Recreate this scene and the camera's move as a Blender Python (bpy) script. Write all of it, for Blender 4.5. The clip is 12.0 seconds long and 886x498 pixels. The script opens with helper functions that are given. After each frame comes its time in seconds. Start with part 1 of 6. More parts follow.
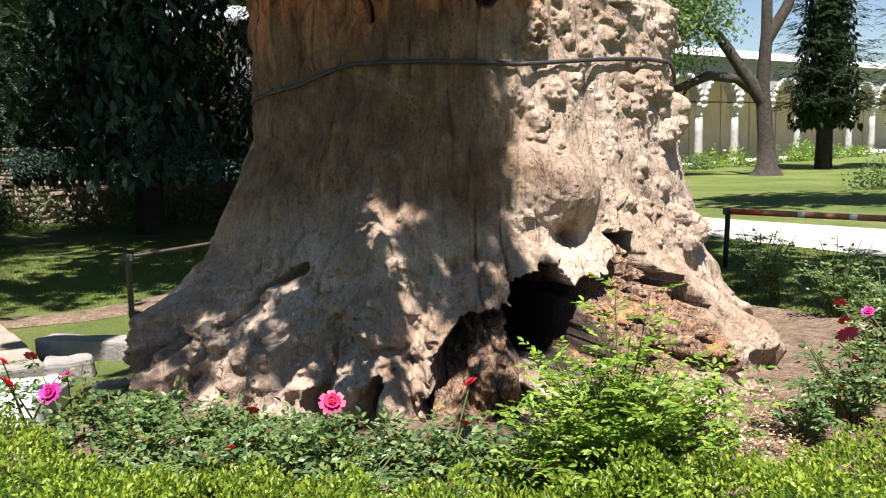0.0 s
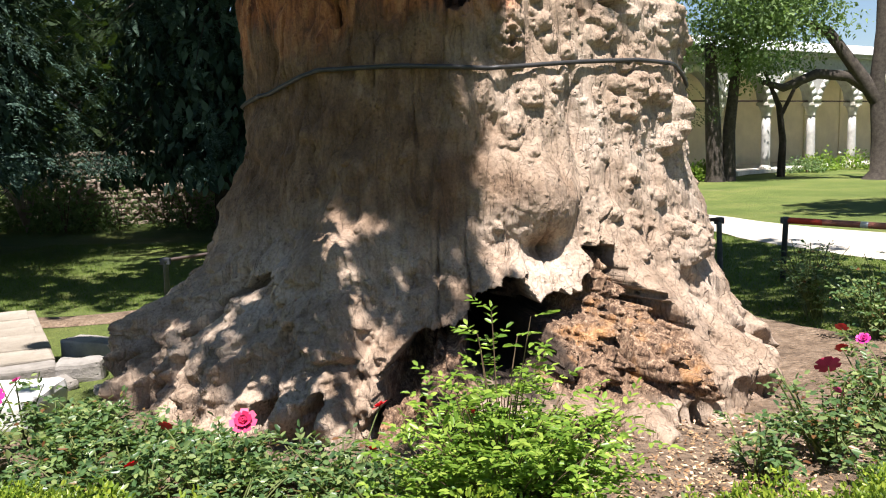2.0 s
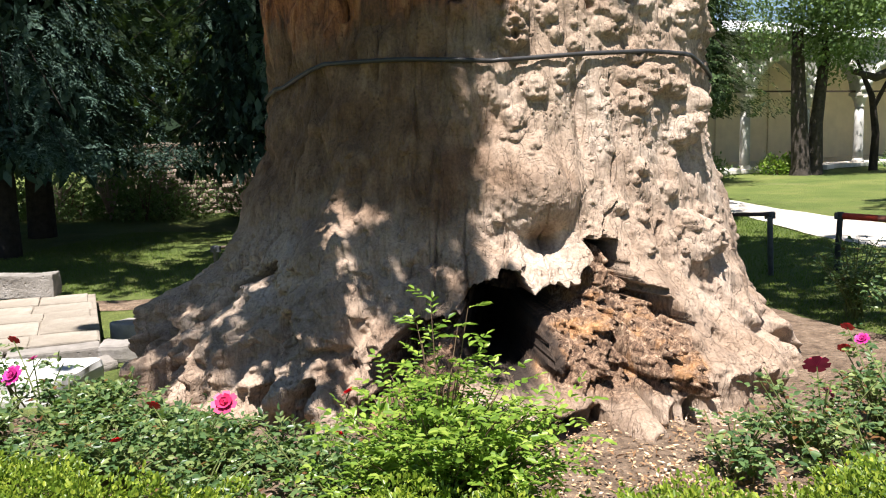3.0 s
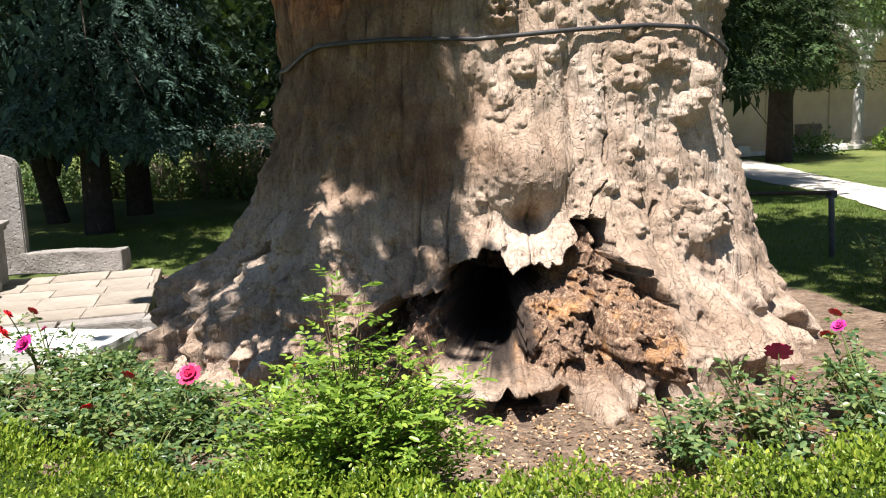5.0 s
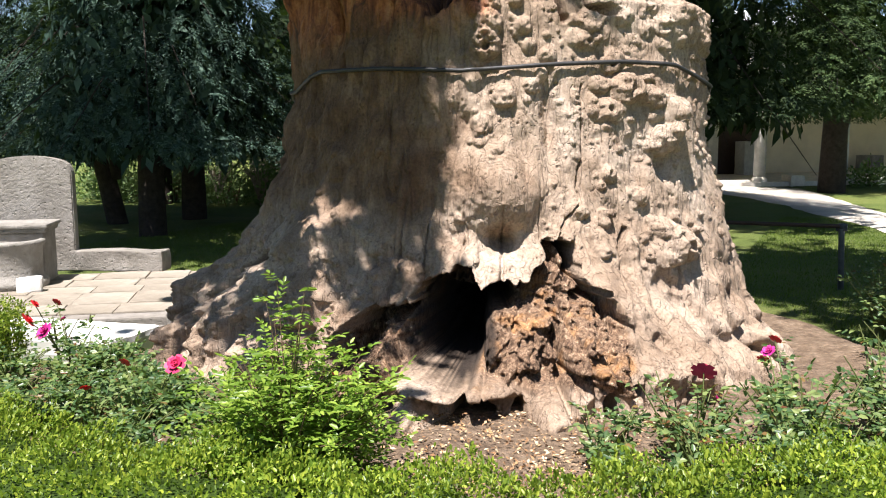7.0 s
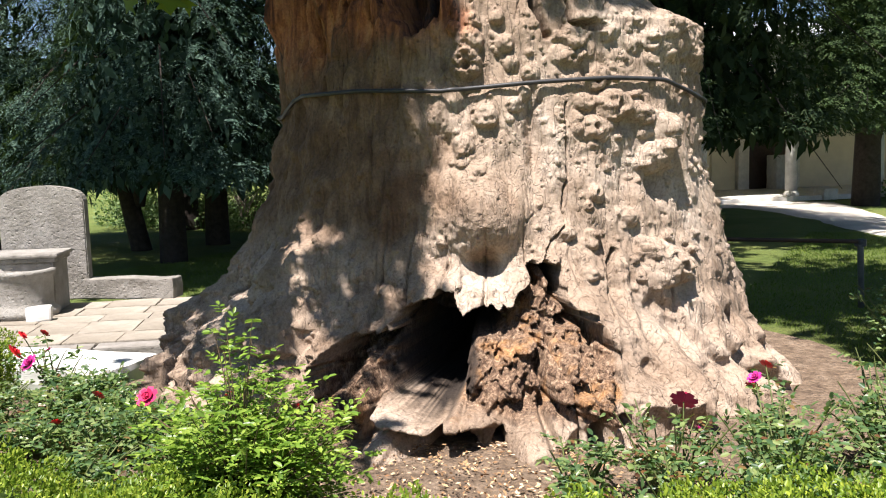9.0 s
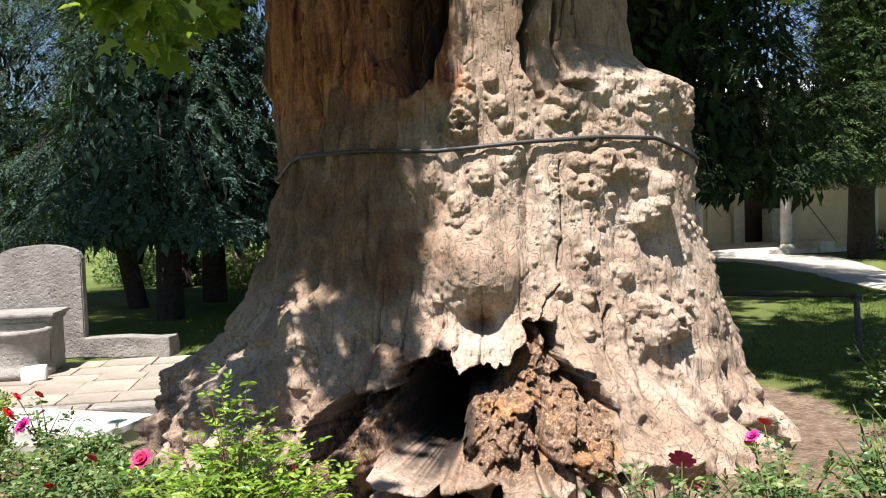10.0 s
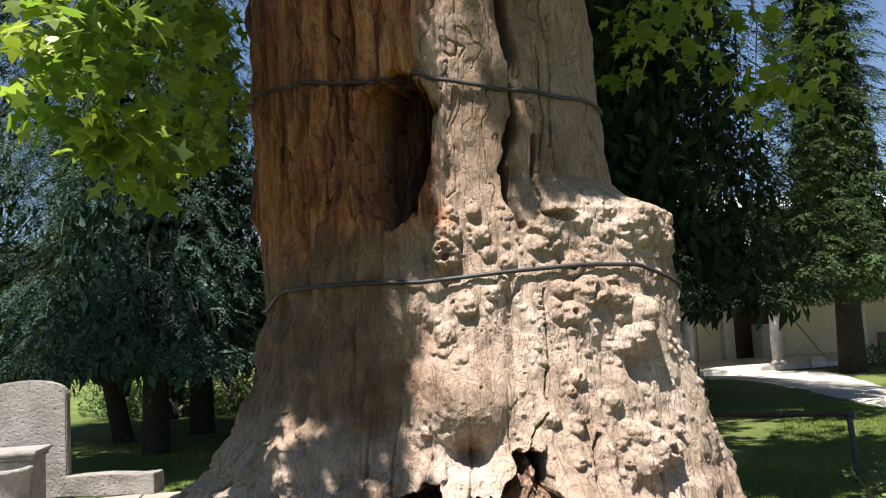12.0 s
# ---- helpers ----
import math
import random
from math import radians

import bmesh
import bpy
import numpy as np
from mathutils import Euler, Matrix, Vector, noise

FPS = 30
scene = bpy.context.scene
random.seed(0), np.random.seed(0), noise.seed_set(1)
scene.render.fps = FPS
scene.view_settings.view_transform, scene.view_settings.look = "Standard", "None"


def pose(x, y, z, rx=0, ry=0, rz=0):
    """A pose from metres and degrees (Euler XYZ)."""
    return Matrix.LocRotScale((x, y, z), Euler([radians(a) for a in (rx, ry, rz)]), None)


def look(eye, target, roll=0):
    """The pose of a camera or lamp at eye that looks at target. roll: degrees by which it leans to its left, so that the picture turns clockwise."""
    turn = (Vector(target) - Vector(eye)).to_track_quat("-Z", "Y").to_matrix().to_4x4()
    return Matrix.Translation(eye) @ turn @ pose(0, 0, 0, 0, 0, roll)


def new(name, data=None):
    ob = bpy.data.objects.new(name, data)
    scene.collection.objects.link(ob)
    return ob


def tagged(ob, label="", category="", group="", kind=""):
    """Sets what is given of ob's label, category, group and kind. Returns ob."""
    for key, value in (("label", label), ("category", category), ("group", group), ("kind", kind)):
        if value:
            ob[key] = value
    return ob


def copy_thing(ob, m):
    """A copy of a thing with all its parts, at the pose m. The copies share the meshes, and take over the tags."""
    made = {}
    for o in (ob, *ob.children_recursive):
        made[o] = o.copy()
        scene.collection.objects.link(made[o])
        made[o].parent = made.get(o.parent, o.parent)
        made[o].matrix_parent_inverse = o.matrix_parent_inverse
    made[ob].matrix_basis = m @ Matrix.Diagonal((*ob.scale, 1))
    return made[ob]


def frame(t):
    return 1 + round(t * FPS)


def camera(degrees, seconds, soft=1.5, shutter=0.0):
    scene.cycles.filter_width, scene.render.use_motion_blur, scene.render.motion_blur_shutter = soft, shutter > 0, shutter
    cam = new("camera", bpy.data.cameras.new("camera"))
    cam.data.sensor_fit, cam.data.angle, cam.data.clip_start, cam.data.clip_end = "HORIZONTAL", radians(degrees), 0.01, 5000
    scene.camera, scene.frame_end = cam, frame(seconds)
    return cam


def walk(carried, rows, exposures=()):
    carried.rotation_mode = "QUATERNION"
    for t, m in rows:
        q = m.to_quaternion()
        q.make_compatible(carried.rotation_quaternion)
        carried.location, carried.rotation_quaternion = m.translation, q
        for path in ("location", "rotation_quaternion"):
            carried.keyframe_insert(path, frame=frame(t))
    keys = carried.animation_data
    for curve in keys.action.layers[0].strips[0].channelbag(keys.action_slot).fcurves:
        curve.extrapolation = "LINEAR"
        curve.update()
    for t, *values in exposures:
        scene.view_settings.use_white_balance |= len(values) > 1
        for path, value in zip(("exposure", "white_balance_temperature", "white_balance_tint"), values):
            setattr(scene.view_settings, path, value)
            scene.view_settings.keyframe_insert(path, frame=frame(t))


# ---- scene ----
cam = camera(53.7, 12.0, 1.1)
METRES, EYE, TILT, LEAN, TURN = 3.5, 1.6, -7.5, 1.3, 0.0
ROWS = [
    (0.0, 0.0, 0.0, 0.0, -0.0, 0.0, 0.0),
    (0.5, 0.0591, 0.0156, 0.002, 0.92, 0.09, -0.05),
    (1.0, 0.1502, 0.0168, 0.008, 3.43, -1.14, -0.64),
    (1.5, 0.2013, 0.0453, 0.0099, 5.52, -0.98, -0.26),
    (2.0, 0.2519, 0.0778, 0.0198, 7.61, 0.05, -0.76),
    (2.5, 0.3301, 0.085, 0.018, 10.75, -0.03, -1.63),
    (3.0, 0.4017, 0.0895, 0.0223, 13.48, -0.61, -1.52),
    (5.0, 0.6138, 0.1467, 0.0316, 21.09, -2.29, -1.72),
    (5.5, 0.6511, 0.1076, 0.0284, 22.65, -2.54, -2.68),
    (6.0, 0.6845, 0.0896, 0.0379, 23.47, -1.53, -2.78),
    (6.5, 0.7449, 0.0849, 0.0395, 24.54, -1.31, -3.54),
    (8.5, 0.8595, 0.1794, 0.0522, 27.26, -1.79, -3.57),
    (9.0, 0.8646, 0.1794, 0.0554, 27.89, -0.34, -3.14),
    (9.5, 0.8678, 0.1773, 0.0588, 27.69, 1.67, -2.94),
    (10.0, 0.8699, 0.1756, 0.0623, 27.76, 3.23, -2.75),
    (10.5, 0.8738, 0.1743, 0.0662, 27.87, 5.08, -2.16),
    (11.0, 0.8783, 0.1717, 0.0698, 27.47, 7.06, -1.61),
    (11.5, 0.8809, 0.1688, 0.0746, 27.54, 9.2, -1.5),
    (12.0, 0.8826, 0.1673, 0.0769, 27.3, 11.19, -1.39),
]
walk(cam, [(t, pose(0, 0, EYE, TILT, LEAN, TURN) @ pose(METRES * x, METRES * y, METRES * z, 90 + pitch, roll, yaw)) for t, x, y, z, yaw, pitch, roll in ROWS], [(0.0, 1.53, 6380, 14), (12.0, 1.53, 6380, 14)])

# ---- light ----
SUN = Vector((0.01, -0.385, 0.923)).normalized()
world = bpy.data.worlds.new("sky")
scene.world = world
world.use_nodes = True
_n = world.node_tree.nodes
_sky = _n.new("ShaderNodeTexSky")
_sky.sky_type = 'NISHITA'
_sky.sun_disc = False
_sky.dust_density, _sky.ozone_density = 0.2, 3.0
_sky.sun_elevation = math.asin(SUN.z)
_sky.sun_rotation = math.atan2(SUN.x, SUN.y)
_n["Background"].inputs[1].default_value = 0.042
world.node_tree.links.new(_sky.outputs[0], _n["Background"].inputs[0])
sun_data = bpy.data.lights.new("sun", 'SUN')
sun_data.energy, sun_data.angle, sun_data.color = 4.6, radians(0.53), (1.0, 0.955, 0.90)
sun = new("sun", sun_data)
sun.matrix_world = look(SUN * 40, (0, 0, 0))

# ---- materials ----


class Mat:
    """A small builder for node materials."""

    def __init__(self, name, rough=0.8, metal=0.0):
        self.m = bpy.data.materials.new(name)
        self.m.use_nodes = True
        self.t = self.m.node_tree
        self.b = self.t.nodes["Principled BSDF"]
        self.b.inputs["Roughness"].default_value = rough
        self.b.inputs["Metallic"].default_value = metal
        self.b.inputs["Specular IOR Level"].default_value = 0.3
        self.co = self.t.nodes.new("ShaderNodeTexCoord").outputs["Object"]

    def node(self, kind, **inputs):
        n = self.t.nodes.new(kind)
        for k, v in inputs.items():
            key = k.replace("_", " ")
            if hasattr(v, "is_output"):
                self.t.links.new(v, n.inputs[key])
            else:
                n.inputs[key].default_value = v
        return n

    def link(self, a, b):
        self.t.links.new(a, b)

    def noise(self, scale, detail=4.0, rough=0.6, stretch=None, distort=0.0):
        co = self.co
        if stretch:
            mp = self.t.nodes.new("ShaderNodeMapping")
            mp.inputs["Scale"].default_value = stretch
            self.link(co, mp.inputs["Vector"])
            co = mp.outputs[0]
        n = self.node("ShaderNodeTexNoise", Vector=co, Scale=scale, Detail=detail, Roughness=rough, Distortion=distort)
        return n.outputs["Fac"]

    def voronoi(self, scale, feature='F1', stretch=None):
        n = self.t.nodes.new("ShaderNodeTexVoronoi")
        n.feature = feature
        n.inputs["Scale"].default_value = scale
        co = self.co
        if stretch:
            mp = self.t.nodes.new("ShaderNodeMapping")
            mp.inputs["Scale"].default_value = stretch
            self.link(co, mp.inputs["Vector"])
            co = mp.outputs[0]
        self.link(co, n.inputs["Vector"])
        return n.outputs["Distance"]

    def ramp(self, fac, stops):
        n = self.t.nodes.new("ShaderNodeValToRGB")
        el = n.color_ramp.elements
        while len(el) < len(stops):
            el.new(0.5)
        for e, (p, c) in zip(el, stops):
            e.position, e.color = p, (*c, 1)
        self.link(fac, n.inputs[0])
        return n.outputs[0]

    def mix(self, a, b, fac, mode='MIX'):
        n = self.t.nodes.new("ShaderNodeMix")
        n.data_type, n.blend_type = 'RGBA', mode
        for s, v in ((0, fac), (6, a), (7, b)):
            if hasattr(v, "is_output"):
                self.link(v, n.inputs[s])
            elif s == 0:
                n.inputs[0].default_value = v
            else:
                n.inputs[s].default_value = (*v, 1)
        return n.outputs[2]

    def math(self, op, a, b=0.0, clamp=False):
        n = self.t.nodes.new("ShaderNodeMath")
        n.operation, n.use_clamp = op, clamp
        for s, v in ((0, a), (1, b)):
            if hasattr(v, "is_output"):
                self.link(v, n.inputs[s])
            else:
                n.inputs[s].default_value = v
        return n.outputs[0]

    def attr(self, name):
        n = self.t.nodes.new("ShaderNodeAttribute")
        n.attribute_name = name
        return n.outputs["Fac"]

    def island(self):
        return self.t.nodes.new("ShaderNodeNewGeometry").outputs["Random Per Island"]

    def per_object(self):
        return self.t.nodes.new("ShaderNodeObjectInfo").outputs["Random"]

    def colour(self, c):
        if hasattr(c, "is_output"):
            self.link(c, self.b.inputs["Base Color"])
        else:
            self.b.inputs["Base Color"].default_value = (*c, 1)

    def bump(self, height, distance=0.01, strength=1.0, normal=None):
        n = self.node("ShaderNodeBump", Height=height, Distance=distance, Strength=strength)
        if normal is not None:
            self.link(normal, n.inputs["Normal"])
        self.link(n.outputs[0], self.b.inputs["Normal"])
        return n.outputs[0]

    def leafy(self, fac=0.3, tint=None, colour=None):
        """Lets light through, as a leaf does."""
        tr = self.t.nodes.new("ShaderNodeBsdfTranslucent")
        mx = self.t.nodes.new("ShaderNodeMixShader")
        mx.inputs[0].default_value = fac
        if colour is not None:
            self.link(self.mix(colour, tint or (0.5, 0.75, 0.08), 0.35), tr.inputs[0])
        self.link(self.b.outputs[0], mx.inputs[1])
        self.link(tr.outputs[0], mx.inputs[2])
        self.link(mx.outputs[0], self.t.nodes["Material Output"].inputs[0])


def leaf_mat(name, dark, mid, light, rough=0.45, through_light=0.3):
    k = Mat(name, rough)
    c = k.ramp(k.island(), [(0.0, dark), (0.5, mid), (1.0, light)])
    c = k.mix(c, k.ramp(k.noise(1.3, 2), [(0.35, (0.6, 0.6, 0.6)), (0.7, (1.1, 1.1, 1.0))]), 0.7, 'MULTIPLY')
    k.colour(c)
    k.b.inputs["Specular IOR Level"].default_value = 0.35 if rough < 0.5 else 0.08
    k.leafy(through_light, (0.35, 0.6, 0.05), c)
    return k.m


def stone_mat(name, dark, light, scale=6.0, bump=0.006, rough=0.85, pits=True):
    k = Mat(name, rough)
    c = k.ramp(k.noise(scale, 6, 0.65), [(0.25, dark), (0.75, light)])
    stain = k.ramp(k.noise(scale * 0.35, 5, 0.7, (1, 1, 0.5)), [(0.42, (1, 1, 1)), (0.7, (0.62, 0.6, 0.56))])
    c = k.mix(c, stain, 0.8, 'MULTIPLY')
    c = k.mix(c, k.ramp(k.per_object(), [(0, (0.82, 0.8, 0.78)), (1, (1, 1, 1))]), 1.0, 'MULTIPLY')
    k.colour(c)
    h = k.noise(scale * 5, 8, 0.7)
    if pits:
        h = k.math('SUBTRACT', h, k.ramp(k.voronoi(scale * 4), [(0.0, (0.7, 0.7, 0.7)), (0.25, (0, 0, 0))]))
    k.bump(h, bump)
    return k.m


def make_bark():
    k = Mat("weathered_plane_wood", 0.82)
    grain = k.noise(26, 5, 0.6, (1, 1, 0.12), 0.6)
    broad = k.noise(1.6, 5, 0.6)
    fine = k.noise(60, 6, 0.7)
    pale = k.ramp(broad, [(0.3, (0.225, 0.158, 0.108)), (0.5, (0.36, 0.276, 0.206)), (0.72, (0.485, 0.402, 0.328))])
    pale = k.mix(pale, k.ramp(grain, [(0.3, (0.66, 0.60, 0.54)), (0.62, (1.05, 1.03, 1.0))]), 0.42, 'MULTIPLY')
    blot = k.ramp(k.noise(4.5, 6, 0.7), [(0.52, (1, 1, 1)), (0.68, (0.62, 0.55, 0.49))])
    pale = k.mix(pale, blot, 0.7, 'MULTIPLY')
    # brown wood of the left flank, its colour darkened further for the shade there
    shaded_tan = k.ramp(k.noise(10, 6, 0.65, (1, 1, 0.4), 0.4), [(0.3, (0.10, 0.058, 0.033)), (0.55, (0.175, 0.109, 0.065)), (0.8, (0.28, 0.19, 0.122))])
    shaded_tan = k.mix(shaded_tan, k.ramp(k.noise(3.2, 5, 0.65), [(0.35, (0.62, 0.52, 0.44)), (0.6, (1.12, 1.1, 1.05))]), 0.8, 'MULTIPLY')
    heart = k.ramp(k.noise(9, 6, 0.65, (1, 1, 0.1), 0.8), [(0.33, (0.026, 0.013, 0.009)), (0.43, (0.15, 0.05, 0.022)), (0.54, (0.35, 0.13, 0.05)), (0.66, (0.48, 0.23, 0.10)), (0.80, (0.52, 0.36, 0.22))])
    rot = k.ramp(k.noise(42, 8, 0.8, (1, 1, 0.28), 0.6), [(0.34, (0.030, 0.019, 0.013)), (0.44, (0.10, 0.060, 0.038)), (0.53, (0.24, 0.155, 0.10)), (0.61, (0.40, 0.30, 0.21)), (0.74, (0.55, 0.49, 0.42))])
    rot = k.mix(rot, (0.52, 0.27, 0.10), k.math('MULTIPLY', k.ramp(k.noise(4.5, 4, 0.6), [(0.52, (0, 0, 0)), (0.66, (1, 1, 1))]), 0.55))
    rot = k.mix(rot, k.ramp(k.noise(11, 5, 0.7), [(0.35, (0.36, 0.32, 0.29)), (0.5, (0.9, 0.85, 0.8)), (0.65, (1.2, 1.17, 1.1))]), 0.75, 'MULTIPLY')
    c = k.mix(pale, shaded_tan, k.attr("shaded_tan"))
    c = k.mix(c, heart, k.attr("heart"))
    c = k.mix(c, rot, k.attr("rot"))
    # shade within the hollows and slot, painted into the wood as near-black
    c = k.mix(c, (0.028, 0.020, 0.015), k.attr("hollow_shade"))
    c = k.mix(c, k.ramp(fine, [(0.30, (0.58, 0.55, 0.52)), (0.58, (1.10, 1.10, 1.09))]), 0.8, 'MULTIPLY')
    cpit = k.ramp(k.voronoi(24), [(0.0, (0.30, 0.25, 0.21)), (0.16, (0.55, 0.5, 0.46)), (0.3, (1, 1, 1))])
    cmask = k.ramp(k.noise(4, 4), [(0.48, (0, 0, 0)), (0.62, (1, 1, 1))])
    c = k.mix(c, k.mix((1, 1, 1), cpit, cmask), 0.8, 'MULTIPLY')
    veins = k.ramp(k.noise(8.5, 4, 0.5, (1, 1, 0.11), 0.5), [(0.478, (1, 1, 1)), (0.498, (0.42, 0.36, 0.31)), (0.518, (1, 1, 1))])
    c = k.mix(c, veins, 0.35, 'MULTIPLY')
    k.colour(c)
    pits = k.ramp(k.voronoi(38), [(0.0, (1, 1, 1)), (0.30, (0, 0, 0))])
    pitmask = k.ramp(k.noise(5, 3), [(0.5, (0, 0, 0)), (0.62, (1, 1, 1))])
    h = k.math('ADD', k.math('MULTIPLY', grain, 0.7), k.math('MULTIPLY', fine, 0.5))
    h = k.math('SUBTRACT', h, k.math('MULTIPLY', k.mix((0, 0, 0), pits, pitmask), 0.8))
    lines = k.ramp(k.noise(13, 4, 0.5, (1, 1, 0.12), 0.5), [(0.47, (1, 1, 1)), (0.5, (0.2, 0.2, 0.2)), (0.53, (1, 1, 1))])
    h = k.math('ADD', h, k.math('MULTIPLY', lines, 0.5))
    k.bump(h, 0.014, 1.0)
    return k.m


def make_ground():
    k = Mat("lawn", 0.9)
    c = k.ramp(k.noise(0.5, 6, 0.65), [(0.3, (0.085, 0.125, 0.026)), (0.5, (0.14, 0.18, 0.042)), (0.7, (0.21, 0.22, 0.065))])
    c = k.mix(c, k.ramp(k.noise(38, 4, 0.8), [(0.3, (0.42, 0.46, 0.4)), (0.65, (1.2, 1.2, 1.1))]), 0.9, 'MULTIPLY')
    dry = k.ramp(k.noise(0.22, 4, 0.7), [(0.58, (0, 0, 0)), (0.72, (1, 1, 1))])
    c = k.mix(c, (0.27, 0.24, 0.11), k.math('MULTIPLY', dry, 0.5))
    k.colour(c)
    k.bump(k.noise(55, 5, 0.8), 0.04)
    return k.m


def make_soil():
    k = Mat("bed_soil", 0.95)
    c = k.ramp(k.noise(8, 8, 0.7), [(0.3, (0.11, 0.075, 0.05)), (0.5, (0.24, 0.17, 0.115)), (0.72, (0.37, 0.28, 0.20))])
    chips = k.ramp(k.voronoi(26), [(0.0, (1.3, 1.15, 0.95)), (0.3, (0.8, 0.8, 0.8)), (0.6, (0.6, 0.58, 0.55))])
    k.colour(k.mix(c, chips, 0.7, 'MULTIPLY'))
    k.bump(k.math('ADD', k.noise(30, 7, 0.75), k.voronoi(26)), 0.03)
    return k.m


def make_path():
    k = Mat("pale_gravel", 0.95)
    c = k.ramp(k.noise(1.1, 6, 0.65), [(0.3, (0.43, 0.39, 0.32)), (0.7, (0.60, 0.56, 0.49))])
    c = k.mix(c, k.ramp(k.noise(45, 5, 0.8), [(0.3, (0.72, 0.7, 0.68)), (0.6, (1.05, 1.05, 1.05))]), 0.8, 'MULTIPLY')
    k.colour(c)
    k.bump(k.noise(60, 5, 0.8), 0.012)
    return k.m


def plain_mat(name, c, rough=0.5, metal=0.0, vary=0.25, scale=14.0, bump=0.002):
    k = Mat(name, rough, metal)
    lo = tuple(v * (1 - vary) for v in c)
    hi = tuple(min(1.0, v * (1 + vary)) for v in c)
    k.colour(k.ramp(k.noise(scale, 5, 0.65), [(0.3, lo), (0.7, hi)]))
    k.bump(k.noise(scale * 4, 5, 0.7), bump)
    return k.m


M_BARK = make_bark()
M_LAWN = make_ground()
M_SOIL = make_soil()
M_PATH = make_path()
M_BOX = leaf_mat("box_leaf", (0.085, 0.15, 0.014), (0.19, 0.27, 0.028), (0.36, 0.42, 0.05), 0.38, 0.35)
M_BOX_SHADE = leaf_mat("box_shade", (0.02, 0.035, 0.008), (0.035, 0.06, 0.012), (0.05, 0.08, 0.015), 0.7, 0.1)
M_ROSE = leaf_mat("rose_leaf", (0.04, 0.085, 0.032), (0.095, 0.165, 0.06), (0.24, 0.29, 0.10), 0.36, 0.25)
M_ROSERED = leaf_mat("young_rose_leaf", (0.10, 0.035, 0.02), (0.16, 0.07, 0.03), (0.2, 0.13, 0.05), 0.34, 0.2)
M_SHRUB = leaf_mat("shrub_leaf", (0.09, 0.17, 0.022), (0.18, 0.29, 0.04), (0.34, 0.44, 0.075), 0.36, 0.35)
M_PLANE = leaf_mat("plane_leaf", (0.07, 0.12, 0.014), (0.15, 0.21, 0.024), (0.33, 0.37, 0.045), 0.42, 0.5)
M_CONIFER = leaf_mat("yew_needles", (0.013, 0.026, 0.022), (0.036, 0.068, 0.054), (0.10, 0.155, 0.122), 0.65, 0.08)
# needles darkened to hold the evergreens' shade; the next is the lit copy
M_CYPSHADE = leaf_mat("shaded_cypress_needles", (0.010, 0.02, 0.010), (0.018, 0.031, 0.015), (0.04, 0.057, 0.026), 0.8, 0.08)
M_CYPLIT = leaf_mat("lit_cypress_needles", (0.018, 0.036, 0.016), (0.042, 0.072, 0.028), (0.09, 0.13, 0.055), 0.8, 0.08)
M_BROAD = leaf_mat("broad_leaf", (0.085, 0.14, 0.06), (0.15, 0.22, 0.095), (0.25, 0.33, 0.15), 0.6, 0.3)
M_GRASS = leaf_mat("grass_blade", (0.07, 0.12, 0.02), (0.12, 0.185, 0.033), (0.21, 0.25, 0.06), 0.6, 0.25)
M_PETAL = {}
for _nm, _c in (("red", (0.55, 0.012, 0.02)), ("pink", (0.50, 0.016, 0.085)), ("magenta", (0.42, 0.014, 0.17))):
    _k = Mat(_nm + "_petal", 0.5)
    _k.colour(_k.ramp(_k.island(), [(0, tuple(v * 0.7 for v in _c)), (1, tuple(min(1, v * 1.25 + 0.02) for v in _c))]))
    M_PETAL[_nm] = _k.m
M_STEM = plain_mat("green_stem", (0.09, 0.11, 0.03), 0.6)
M_TWIG = plain_mat("brown_twig", (0.13, 0.085, 0.05), 0.8)
M_TRUNK2 = plain_mat("grey_tree_bark", (0.055, 0.045, 0.036), 0.9, 0, 0.5, 9.0, 0.03)
M_TRUNKD = plain_mat("dark_tree_bark", (0.034, 0.026, 0.02), 0.9, 0, 0.5, 9.0, 0.03)
M_MARBLE = stone_mat("weathered_marble", (0.22, 0.205, 0.18), (0.43, 0.41, 0.375), 4.0, 0.025, 0.7)
M_WHITE = stone_mat("white_marble", (0.74, 0.73, 0.70), (0.82, 0.81, 0.78), 3.0, 0.004, 0.6, False)
M_GREYST = stone_mat("grey_stone", (0.20, 0.185, 0.165), (0.36, 0.335, 0.30), 6.0, 0.012)
M_PAVE = stone_mat("paving_stone", (0.22, 0.19, 0.15), (0.38, 0.34, 0.28), 5.0, 0.01)
M_RUBBLE = stone_mat("rubble_stone", (0.28, 0.21, 0.16), (0.50, 0.42, 0.34), 7.0, 0.02)
M_MORTAR = plain_mat("lime_mortar", (0.30, 0.25, 0.2), 0.95, 0, 0.3, 6.0, 0.02)
M_CREAM = plain_mat("cream_plaster", (0.66, 0.58, 0.42), 0.9, 0, 0.1, 1.6, 0.004)
M_LIME = plain_mat("limestone", (0.60, 0.56, 0.49), 0.85, 0, 0.18, 5.0, 0.006)
M_LIMED = plain_mat("grey_limestone", (0.40, 0.39, 0.36), 0.85, 0, 0.2, 5.0, 0.006)
M_ROOF = plain_mat("lead_roof", (0.62, 0.63, 0.64), 0.6, 0, 0.1, 2.0, 0.004)
M_DOOR = plain_mat("dark_door_wood", (0.05, 0.03, 0.022), 0.7)
M_HOSE = plain_mat("black_hose", (0.035, 0.034, 0.034), 0.45, 0, 0.3, 20, 0.001)
M_POST = plain_mat("dark_steel_post", (0.055, 0.06, 0.065), 0.5, 0.3)
